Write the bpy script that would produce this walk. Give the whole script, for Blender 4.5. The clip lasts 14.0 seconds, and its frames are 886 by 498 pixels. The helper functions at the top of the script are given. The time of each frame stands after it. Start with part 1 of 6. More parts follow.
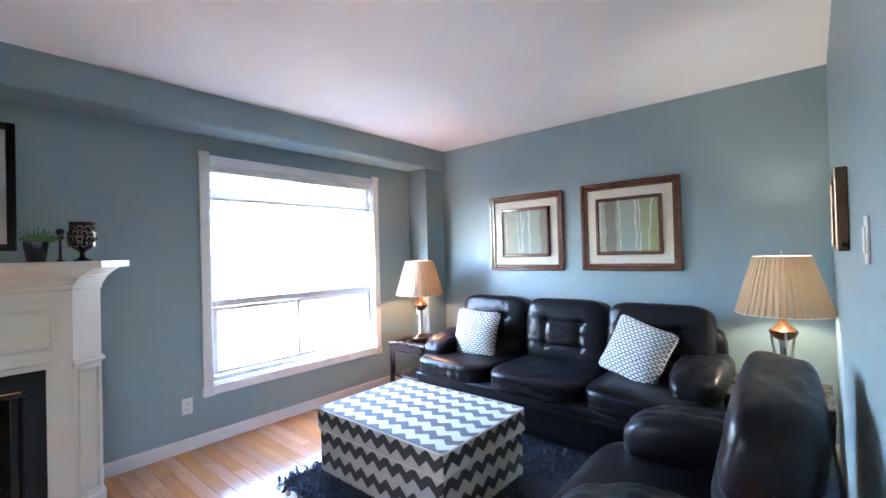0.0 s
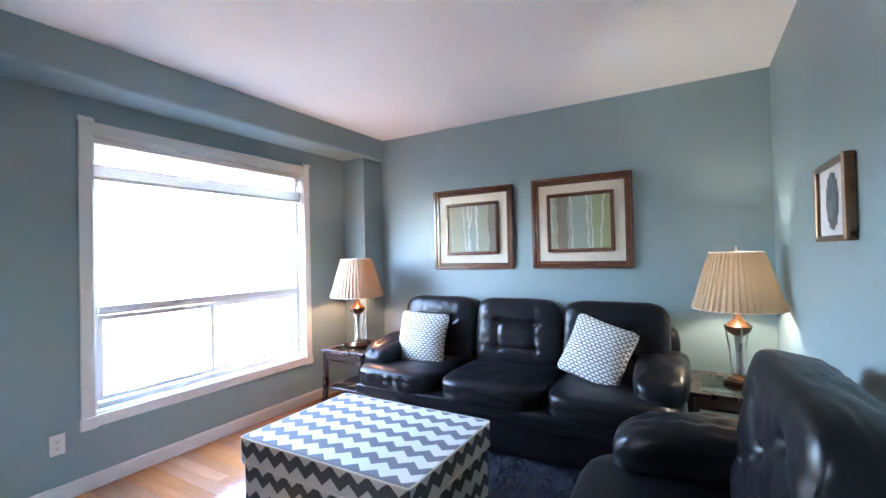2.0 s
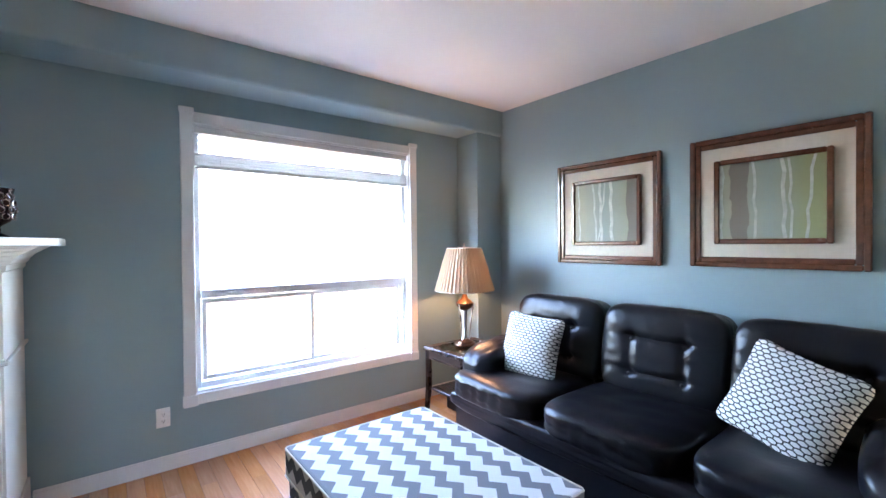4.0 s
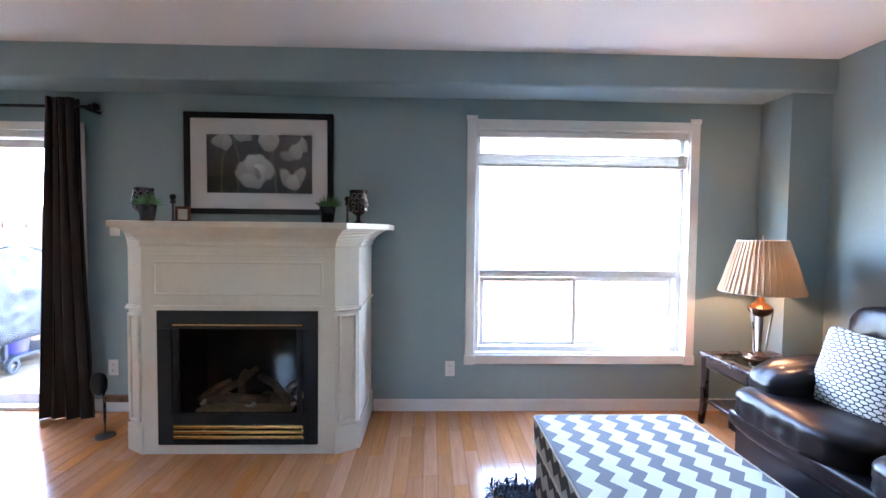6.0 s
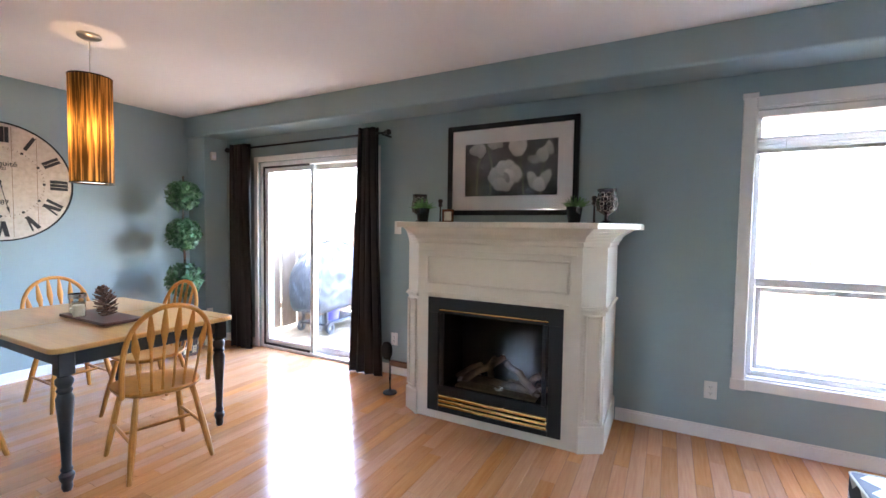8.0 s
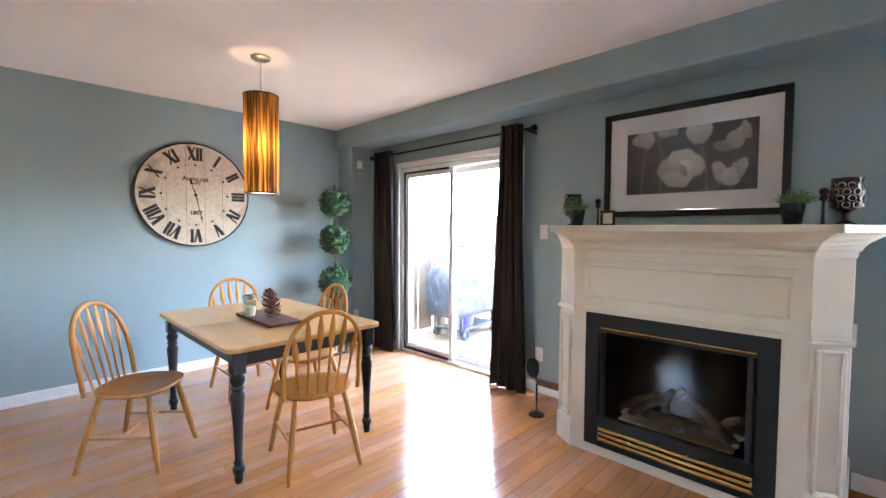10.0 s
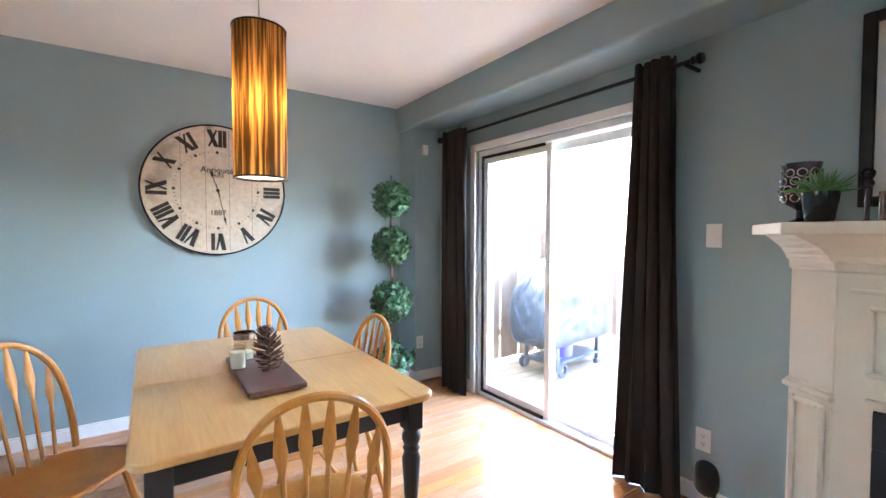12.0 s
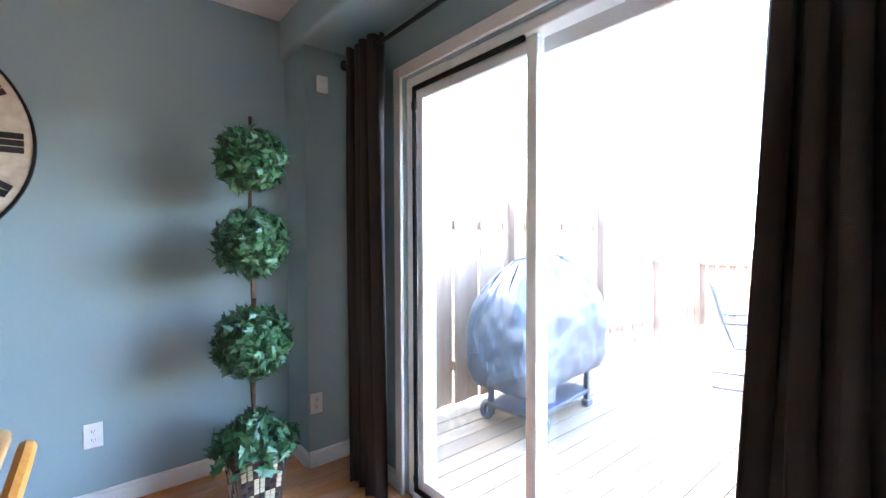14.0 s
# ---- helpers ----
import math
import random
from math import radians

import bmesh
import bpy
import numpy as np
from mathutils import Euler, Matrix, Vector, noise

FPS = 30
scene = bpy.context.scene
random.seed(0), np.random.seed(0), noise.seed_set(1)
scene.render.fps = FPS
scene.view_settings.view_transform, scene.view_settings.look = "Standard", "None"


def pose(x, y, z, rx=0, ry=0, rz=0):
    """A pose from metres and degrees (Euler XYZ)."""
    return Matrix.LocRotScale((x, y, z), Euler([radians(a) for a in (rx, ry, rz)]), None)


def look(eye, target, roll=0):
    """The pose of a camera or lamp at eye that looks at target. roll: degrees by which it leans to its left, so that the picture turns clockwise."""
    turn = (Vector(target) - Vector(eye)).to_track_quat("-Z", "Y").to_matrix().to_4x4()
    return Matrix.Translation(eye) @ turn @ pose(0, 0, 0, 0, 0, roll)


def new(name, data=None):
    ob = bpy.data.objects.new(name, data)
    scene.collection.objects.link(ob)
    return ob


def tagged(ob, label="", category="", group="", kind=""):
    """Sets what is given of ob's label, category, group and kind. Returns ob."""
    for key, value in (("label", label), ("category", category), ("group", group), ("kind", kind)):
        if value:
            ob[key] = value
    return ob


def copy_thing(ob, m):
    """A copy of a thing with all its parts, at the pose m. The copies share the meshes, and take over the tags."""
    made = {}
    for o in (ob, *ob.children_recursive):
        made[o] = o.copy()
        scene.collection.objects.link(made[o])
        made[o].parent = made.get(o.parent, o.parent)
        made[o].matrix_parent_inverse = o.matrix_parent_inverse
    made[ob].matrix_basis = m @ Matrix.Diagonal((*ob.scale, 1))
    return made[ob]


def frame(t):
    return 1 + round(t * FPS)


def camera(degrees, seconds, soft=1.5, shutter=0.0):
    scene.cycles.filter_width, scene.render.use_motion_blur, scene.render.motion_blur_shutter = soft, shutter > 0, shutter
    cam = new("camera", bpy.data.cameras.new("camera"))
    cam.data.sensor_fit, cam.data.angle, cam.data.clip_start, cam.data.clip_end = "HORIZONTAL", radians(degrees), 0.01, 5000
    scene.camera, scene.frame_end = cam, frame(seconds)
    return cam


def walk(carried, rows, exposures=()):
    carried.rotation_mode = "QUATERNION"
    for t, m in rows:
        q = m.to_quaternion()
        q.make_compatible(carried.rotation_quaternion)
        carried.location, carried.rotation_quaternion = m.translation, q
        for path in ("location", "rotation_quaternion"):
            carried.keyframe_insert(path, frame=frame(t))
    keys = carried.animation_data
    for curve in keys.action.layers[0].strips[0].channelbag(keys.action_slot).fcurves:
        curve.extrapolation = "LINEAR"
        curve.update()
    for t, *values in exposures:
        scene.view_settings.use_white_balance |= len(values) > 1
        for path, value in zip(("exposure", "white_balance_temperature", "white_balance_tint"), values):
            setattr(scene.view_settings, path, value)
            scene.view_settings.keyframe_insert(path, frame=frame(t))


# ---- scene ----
import functools

cam = camera(92.0, 14.0)
PATH = [
    (0, (0.264, -0.015, 1.395), (-1.041, 1.5, 1.415), -1.5),
    (0.5, (0.151, 0.017, 1.401), (-1.036, 1.626, 1.418), -1.5),
    (1, (0.068, 0.032, 1.387), (-1.01, 1.717, 1.406), -1.5),
    (1.5, (-0.033, 0.043, 1.378), (-1.038, 1.772, 1.397), -1.5),
    (2, (-0.109, 0.141, 1.35), (-1.117, 1.868, 1.374), -1.3),
    (4.5, (-0.158, 0.966, 1.364), (-1.893, 1.96, 1.323), -0.4),
    (5, (-0.09, 0.988, 1.365), (-1.955, 1.707, 1.311), -0.1),
    (5.5, (-0.046, 1.033, 1.363), (-2.012, 1.389, 1.291), 0.4),
    (6, (-0.028, 0.973, 1.355), (-2.025, 1.029, 1.277), 0.6),
    (6.5, (-0.004, 0.931, 1.363), (-1.99, 0.706, 1.276), 0.8),
    (7.5, (0.025, 0.877, 1.353), (-1.826, 0.125, 1.261), 0.8),
    (8, (0.041, 0.85, 1.358), (-1.726, -0.082, 1.263), 0.8),
    (8.5, (0.041, 0.816, 1.36), (-1.64, -0.263, 1.268), 0.7),
    (9, (0.033, 0.758, 1.363), (-1.572, -0.432, 1.272), 0.7),
    (11.5, (-0.656, -0.071, 1.371), (-1.827, -1.691, 1.301), 0.0),
    (12, (-0.935, -0.365, 1.367), (-2.069, -2.011, 1.297), 0.1),
    (12.5, (-1.238, -0.648, 1.365), (-2.369, -2.296, 1.29), -0.0),
    (13, (-1.529, -0.968, 1.345), (-2.686, -2.597, 1.261), -0.1),
    (13.5, (-1.781, -1.235, 1.306), (-2.984, -2.832, 1.244), -0.3),
    (14, (-2.036, -1.45, 1.286), (-3.308, -2.992, 1.233), -0.2),
]
# stops, colour temperature and tint along the way
EXPOSURES = [(0.0, 7.0, 6150, 14), (5.0, 6.75, 6350, 15), (6.5, 6.75, 6500, 16), (7.5, 6.8, 6850, 17), (9.0, 7.05, 7050, 17), (11.5, 7.15, 6850, 14), (12.5, 7.1, 6650, 14), (14.0, 6.6, 6450, 13)]
walk(cam, [(t, look(eye, target, roll)) for t, eye, target, roll in PATH], EXPOSURES)

# ---- world, sun and lights ----
world = bpy.data.worlds.new("sky_world")
world.use_nodes = True
scene.world = world
wn = world.node_tree.nodes
sky = wn.new("ShaderNodeTexSky")
sky.sky_type = "NISHITA"
sky.sun_disc = False
sky.sun_elevation, sky.sun_rotation = radians(52), radians(166)
sky.air_density, sky.dust_density, sky.ozone_density = 1.0, 2.0, 1.0
wn["Background"].inputs["Strength"].default_value = 0.15
world.node_tree.links.new(sky.outputs["Color"], wn["Background"].inputs["Color"])
sun = new("sun", bpy.data.lights.new("sun", "SUN"))
sun.data.energy, sun.data.angle, sun.data.color = 0.25, radians(12), (1.0, 0.96, 0.9)
# veiled sun from the south, over the roof: no sun patch indoors
sun.matrix_world = look((1.5, -6, 8), (0, 0, 0))


def lamp(name, kind, energy, colour, place, size=0.05):
    ob = new(name, bpy.data.lights.new(name, kind))
    ob.data.energy, ob.data.color = energy, colour
    if kind == "POINT":
        ob.data.shadow_soft_size = size
    ob.matrix_world = Matrix.Translation(place)
    return ob


LAMP_1, LAMP_2 = (-2.84, 3.2), (0.12, 3.33)
PENDANT = (-1.37, -2.48)
lamp("lamp_bulb", "POINT", 0.2, (1.0, 0.55, 0.3), (*LAMP_1, 1.1), 0.04)
lamp("lamp_bulb", "POINT", 0.22, (1.0, 0.9, 0.7), (*LAMP_2, 1.13), 0.04)
lamp("pendant_bulb", "POINT", 0.07, (1.0, 0.64, 0.34), (*PENDANT, 1.95), 0.04)


# ---- materials ----
def mat(name, colour, rough=0.6, metal=0.0, vary=0.12, scale=6.0, bump=0.0, bscale=60.0, coat=0.0, dark=None, rvary=0.08, rand=0.0):
    """A principled surface with a coarse and a fine variation of its colour and gloss."""
    m = bpy.data.materials.new(name)
    m.use_nodes = True
    nt = m.node_tree
    b = nt.nodes["Principled BSDF"]
    b.inputs["Metallic"].default_value = metal
    b.inputs["Coat Weight"].default_value = coat
    b.inputs["Coat Roughness"].default_value = 0.12
    co = nt.nodes.new("ShaderNodeTexCoord")
    n1, n2 = nt.nodes.new("ShaderNodeTexNoise"), nt.nodes.new("ShaderNodeTexNoise")
    n1.inputs["Scale"].default_value, n2.inputs["Scale"].default_value = scale, bscale
    n1.inputs["Detail"].default_value = 3
    add = nt.nodes.new("ShaderNodeMath")
    add.operation = "MULTIPLY_ADD"
    add.inputs[1].default_value = 0.35
    ramp = nt.nodes.new("ShaderNodeValToRGB")
    d = dark or tuple(c * (1 - vary) for c in colour)
    l = tuple(min(1, c * (1 + vary * 0.6)) for c in colour)
    ramp.color_ramp.elements[0].position, ramp.color_ramp.elements[1].position = 0.4, 0.95
    ramp.color_ramp.elements[0].color, ramp.color_ramp.elements[1].color = (*d, 1), (*l, 1)
    rr = nt.nodes.new("ShaderNodeMapRange")
    rr.inputs["To Min"].default_value, rr.inputs["To Max"].default_value = max(0.02, rough - rvary), min(1, rough + rvary)
    k = nt.links.new
    k(co.outputs["Object"], n1.inputs["Vector"]), k(co.outputs["Object"], n2.inputs["Vector"])
    k(n2.outputs["Fac"], add.inputs[0]), k(n1.outputs["Fac"], add.inputs[2])
    k(add.outputs[0], ramp.inputs[0]), k(n1.outputs["Fac"], rr.inputs[0])
    k(rr.outputs[0], b.inputs["Roughness"])
    if rand:
        info, hsv, mr = nt.nodes.new("ShaderNodeObjectInfo"), nt.nodes.new("ShaderNodeHueSaturation"), nt.nodes.new("ShaderNodeMapRange")
        mr.inputs["To Min"].default_value, mr.inputs["To Max"].default_value = 1 - rand, 1 + rand
        k(info.outputs["Random"], mr.inputs[0]), k(mr.outputs[0], hsv.inputs["Value"])
        k(ramp.outputs[0], hsv.inputs["Color"]), k(hsv.outputs[0], b.inputs["Base Color"])
    else:
        k(ramp.outputs[0], b.inputs["Base Color"])
    if bump:
        bp = nt.nodes.new("ShaderNodeBump")
        bp.inputs["Strength"].default_value, bp.inputs["Distance"].default_value = bump, 0.004
        k(n2.outputs["Fac"], bp.inputs["Height"]), k(bp.outputs[0], b.inputs["Normal"])
    return m


def mathn(nt, op, a, b=0.0, c=0.0):
    n = nt.nodes.new("ShaderNodeMath")
    n.operation = op
    for i, v in enumerate((a, b, c)):
        if isinstance(v, (int, float)):
            n.inputs[i].default_value = v
        else:
            nt.links.new(v, n.inputs[i])
    return n.outputs[0]


def mixn(nt, fac, a, b):
    n = nt.nodes.new("ShaderNodeMix")
    n.data_type = "RGBA"
    for key, v in ((0, fac), (6, a), (7, b)):
        if isinstance(v, tuple):
            n.inputs[key].default_value = (*v, 1)
        elif isinstance(v, (int, float)):
            n.inputs[key].default_value = v
        else:
            nt.links.new(v, n.inputs[key])
    return n.outputs[2]


def plain(name, rough=0.6, metal=0.0):
    m = bpy.data.materials.new(name)
    m.use_nodes = True
    b = m.node_tree.nodes["Principled BSDF"]
    b.inputs["Roughness"].default_value, b.inputs["Metallic"].default_value = rough, metal
    co = m.node_tree.nodes.new("ShaderNodeTexCoord")
    sep = m.node_tree.nodes.new("ShaderNodeSeparateXYZ")
    m.node_tree.links.new(co.outputs["Object"], sep.inputs[0])
    return m, m.node_tree, b, co, sep.outputs


def wood(name, light, dark, rough=0.35, axis="x", ring=14.0, coat=0.0, rand=0.0, island=False, stretch=0.07):
    """Straight-grained wood, the grain along one axis."""
    m, nt, b, co, xyz = plain(name, rough)
    k = nt.links.new
    mp = nt.nodes.new("ShaderNodeMapping")
    s = {"x": (stretch, 1, 1), "y": (1, stretch, 1), "z": (1, 1, stretch)}[axis]
    mp.inputs["Scale"].default_value = s
    k(co.outputs["Object"], mp.inputs[0])
    n1, n2 = nt.nodes.new("ShaderNodeTexNoise"), nt.nodes.new("ShaderNodeTexNoise")
    for n, sc in ((n1, ring), (n2, ring * 9)):
        n.noise_dimensions = "4D"
        n.inputs["Scale"].default_value, n.inputs["Detail"].default_value = sc, 4
        k(mp.outputs[0], n.inputs["Vector"])
    f = mathn(nt, "MULTIPLY_ADD", n2.outputs["Fac"], 0.45, mathn(nt, "MULTIPLY", n1.outputs["Fac"], 0.55))
    c = mixn(nt, mathn(nt, "SUBTRACT", mathn(nt, "MULTIPLY", f, 2.6), 0.8), dark, light)
    if rand:
        if island:
            src = nt.nodes.new("ShaderNodeNewGeometry").outputs["Random Per Island"]
        else:
            src = nt.nodes.new("ShaderNodeObjectInfo").outputs["Random"]
        for n in (n1, n2):
            k(mathn(nt, "MULTIPLY", src, 40.0), n.inputs["W"])
        hsv = nt.nodes.new("ShaderNodeHueSaturation")
        k(mathn(nt, "MULTIPLY_ADD", src, 2 * rand, 1 - rand), hsv.inputs["Value"])
        k(mathn(nt, "MULTIPLY_ADD", mathn(nt, "FRACT", mathn(nt, "MULTIPLY", src, 7.3)), 0.18, 0.92), hsv.inputs["Saturation"])
        k(c, hsv.inputs["Color"])
        c = hsv.outputs[0]
    k(c, b.inputs["Base Color"])
    k(mathn(nt, "MULTIPLY_ADD", n1.outputs["Fac"], 0.14, rough - 0.07), b.inputs["Roughness"])
    b.inputs["Coat Weight"].default_value = coat
    b.inputs["Coat Roughness"].default_value = 0.1
    bp = nt.nodes.new("ShaderNodeBump")
    bp.inputs["Strength"].default_value, bp.inputs["Distance"].default_value = 0.12, 0.002
    k(f, bp.inputs["Height"]), k(bp.outputs[0], b.inputs["Normal"])
    return m


WALL = mat("wall_paint", (0.264, 0.354, 0.37), 0.42, vary=0.04, scale=1.3, bump=0.12, bscale=260)
CEIL = mat("ceiling_paint", (0.88, 0.855, 0.84), 0.85, vary=0.03, scale=1.5, bump=0.15, bscale=180)
TRIM = mat("white_trim", (0.78, 0.77, 0.74), 0.38, vary=0.05, scale=3, bump=0.04, bscale=40)
CREAM = mat("cream_mantel_paint", (0.66, 0.61, 0.52), 0.4, vary=0.05, scale=4, bump=0.05, bscale=50)
VINYL = mat("white_vinyl", (0.8, 0.82, 0.83), 0.3, vary=0.03)
PLASTIC = mat("white_plastic", (0.75, 0.74, 0.7), 0.35, vary=0.03)
BLACK = mat("black_metal", (0.006, 0.006, 0.007), 0.5, metal=0.0, vary=0.2, bump=0.05)
SOOT = mat("sooty_firebrick", (0.016, 0.014, 0.013), 0.9, vary=0.5, scale=9, bump=0.4, bscale=40)
BRASS = mat("brass", (0.62, 0.42, 0.16), 0.25, metal=1.0, vary=0.1)
BRONZE = mat("bronze", (0.16, 0.095, 0.06), 0.3, metal=0.9, vary=0.3, scale=20, bump=0.05)
PEWTER = mat("brushed_nickel", (0.5, 0.47, 0.43), 0.3, metal=1.0, vary=0.1)
LEATHER = mat("black_leather", (0.005, 0.005, 0.0075), 0.32, vary=0.3, scale=5, bump=0.07, bscale=170, rvary=0.06)
nt = LEATHER.node_tree
for m in (LEATHER, BLACK):
    m.node_tree.nodes["Principled BSDF"].inputs["Specular IOR Level"].default_value = 0.3
creases, cb = nt.nodes.new("ShaderNodeTexNoise"), nt.nodes.new("ShaderNodeBump")
creases.inputs["Scale"].default_value, creases.inputs["Detail"].default_value, creases.inputs["Distortion"].default_value = 19, 2, 1.6
cb.inputs["Strength"].default_value, cb.inputs["Distance"].default_value = 0.05, 0.012
nt.links.new(nt.nodes["Texture Coordinate"].outputs["Object"], creases.inputs["Vector"])
nt.links.new(creases.outputs["Fac"], cb.inputs["Height"])
nt.links.new(cb.outputs[0], nt.nodes["Bump"].inputs["Normal"])
STITCH = mat("leather_piping", (0.008, 0.008, 0.01), 0.6, vary=0.2)
CURTAIN = mat("brown_curtain", (0.019, 0.011, 0.0105), 0.85, vary=0.3, scale=5, bump=0.25, bscale=400)
CURTAIN.node_tree.nodes["Principled BSDF"].inputs["Sheen Weight"].default_value = 0.03
ESPRESSO = wood("espresso_wood", (0.035, 0.018, 0.014), (0.012, 0.007, 0.006), 0.28, "x", 18, coat=0.3)
FRAME_BROWN = wood("mahogany_frame", (0.17, 0.062, 0.03), (0.06, 0.022, 0.012), 0.25, "x", 25, coat=0.5)
LINEN = mat("cream_linen_mat", (0.66, 0.6, 0.5), 0.9, vary=0.06, scale=30, bump=0.3, bscale=300)
OAK_Y = wood("honey_oak_lengthwise", (0.74, 0.42, 0.15), (0.55, 0.26, 0.075), 0.3, "y", 11, coat=0.35)
OAK = wood("honey_oak", (0.6, 0.26, 0.06), (0.4, 0.15, 0.03), 0.36, "z", 14)
OAK.node_tree.nodes["Principled BSDF"].inputs["Specular IOR Level"].default_value = 0.22
FLOORWOOD = wood("maple_floor_board", (0.6, 0.3, 0.14), (0.43, 0.18, 0.074), 0.17, "x", 9, coat=0.5, rand=0.11)
FLOORREST = wood("maple_floor_rest", (0.6, 0.3, 0.14), (0.43, 0.18, 0.074), 0.17, "x", 9, coat=0.5, rand=0.11, island=True)
SUBFLOOR = mat("dark_floor_joint", (0.2, 0.1, 0.05), 0.8)
BLACKWOOD = mat("black_painted_wood", (0.01, 0.0095, 0.0095), 0.42, vary=0.25, coat=0.05)
CEDAR = wood("cedar_fence", (0.27, 0.18, 0.12), (0.15, 0.095, 0.06), 0.8, "z", 10, rand=0.15)
DECKWOOD = wood("deck_board_wood", (0.24, 0.175, 0.11), (0.13, 0.09, 0.055), 0.75, "x", 9, rand=0.15)
GRILLCOVER = mat("grey_vinyl_cover", (0.05, 0.057, 0.068), 0.5, vary=0.3, scale=4, bump=0.3, bscale=20)
DARKGREY = mat("dark_grey_steel", (0.05, 0.055, 0.065), 0.5, vary=0.2)
PURPLE = mat("blue_purple_plastic", (0.12, 0.1, 0.5), 0.4)
LEAF = mat("ivy_leaf", (0.045, 0.13, 0.05), 0.38, vary=0.5, scale=45, dark=(0.008, 0.035, 0.014))
LEAF2 = mat("pale_leaf", (0.07, 0.19, 0.05), 0.45, vary=0.5, scale=30, dark=(0.03, 0.1, 0.02))
BARK = mat("brown_stem", (0.12, 0.065, 0.035), 0.85, vary=0.4, scale=30, bump=0.4)
WICKER = mat("brown_wicker", (0.06, 0.028, 0.018), 0.6, vary=0.4, scale=40, bump=0.4)
STRAW = mat("pale_raffia", (0.5, 0.42, 0.28), 0.8, vary=0.3, scale=50, bump=0.4)
GLOSSPOT = mat("black_glazed_pot", (0.008, 0.008, 0.009), 0.12, vary=0.2)
SMOKE = mat("smoked_mercury_glass", (0.06, 0.04, 0.045), 0.18, metal=0.6, vary=0.5, scale=40)
SILVER = mat("silver_ring", (0.45, 0.4, 0.38), 0.25, metal=1.0)
WAX = mat("cream_wax", (0.75, 0.68, 0.5), 0.5, vary=0.05)
CONE = mat("pine_cone_scale", (0.17, 0.075, 0.04), 0.75, vary=0.5, scale=40, bump=0.3)
TRAYWOOD = wood("walnut_tray_wood", (0.16, 0.068, 0.045), (0.075, 0.03, 0.02), 0.45, "y", 14)
GRASS = mat("lawn", (0.13, 0.12, 0.07), 0.95, vary=0.5, scale=3, bump=0.5, bscale=30)
SIDING = mat("pale_siding", (0.6, 0.57, 0.52), 0.8, vary=0.08)
ROOFING = mat("grey_shingle", (0.16, 0.15, 0.15), 0.9, vary=0.3, scale=8)
TWIG = mat("bare_twig", (0.2, 0.16, 0.13), 0.9, vary=0.3)
WHITETWIG = mat("white_painted_twig", (0.75, 0.74, 0.72), 0.7)
LOG = mat("ceramic_log", (0.26, 0.2, 0.15), 0.9, vary=0.7, scale=12, bump=0.6, bscale=40)
BLIND = mat("white_blind_slat", (0.78, 0.76, 0.73), 0.45, vary=0.03)
INK = mat("clock_ink", (0.018, 0.015, 0.014), 0.6, vary=0.3, scale=30)


def glass(name, tint=(1, 1, 1), rough=0.0, ior=1.45, edge=0.6):
    m = bpy.data.materials.new(name)
    m.use_nodes = True
    nt = m.node_tree
    nt.nodes.remove(nt.nodes["Principled BSDF"])
    tr, gl, mx, fr = (nt.nodes.new("ShaderNode" + s) for s in ("BsdfTransparent", "BsdfGlossy", "MixShader", "LayerWeight"))
    tr.inputs[0].default_value = (*tint, 1)
    gl.inputs["Roughness"].default_value = rough
    fr.inputs["Blend"].default_value = 0.5
    f0 = ((ior - 1) / (ior + 1)) ** 2
    gloss = mathn(nt, "MULTIPLY_ADD", mathn(nt, "POWER", fr.outputs["Facing"], 4.0), edge, f0)
    k = nt.links.new
    k(gloss, mx.inputs[0]), k(tr.outputs[0], mx.inputs[1]), k(gl.outputs[0], mx.inputs[2])
    k(mx.outputs[0], nt.nodes["Material Output"].inputs[0])
    return m


PANE = glass("window_glass", (0.78, 0.8, 0.82))
FIREGLASS = glass("fireplace_glass", (0.7, 0.68, 0.66), 0.02, 1.22, 0.25)
TABLEGLASS = glass("bevelled_table_glass", (0.75, 0.85, 0.82), 0.02, 1.6)
JARGLASS = glass("jar_glass", (0.92, 0.93, 0.92), 0.0)


def chevron_mat(name, ground, stripe, horizontal):
    """Woven fabric with printed zigzag stripes. horizontal: the two axes that the zigzag runs along and climbs."""
    m, nt, b, co, xyz = plain(name, 0.85)
    u, v = xyz[horizontal[0]], xyz[horizontal[1]]
    tri = mathn(nt, "PINGPONG", u, 0.052)
    f = mathn(nt, "FRACT", mathn(nt, "DIVIDE", mathn(nt, "ADD", v, mathn(nt, "MULTIPLY", tri, 0.85)), 0.125))
    mask = mathn(nt, "LESS_THAN", f, 0.46)
    n = nt.nodes.new("ShaderNodeTexNoise")
    n.inputs["Scale"].default_value = 350
    nt.links.new(co.outputs["Object"], n.inputs["Vector"])
    c = mixn(nt, mask, ground, stripe)
    c = mixn(nt, mathn(nt, "MULTIPLY", n.outputs["Fac"], 0.25), c, (0.3, 0.3, 0.3))
    nt.links.new(c, b.inputs["Base Color"])
    bp = nt.nodes.new("ShaderNodeBump")
    bp.inputs["Strength"].default_value, bp.inputs["Distance"].default_value = 0.25, 0.002
    nt.links.new(n.outputs["Fac"], bp.inputs["Height"])
    nt.links.new(bp.outputs[0], b.inputs["Normal"])
    return m


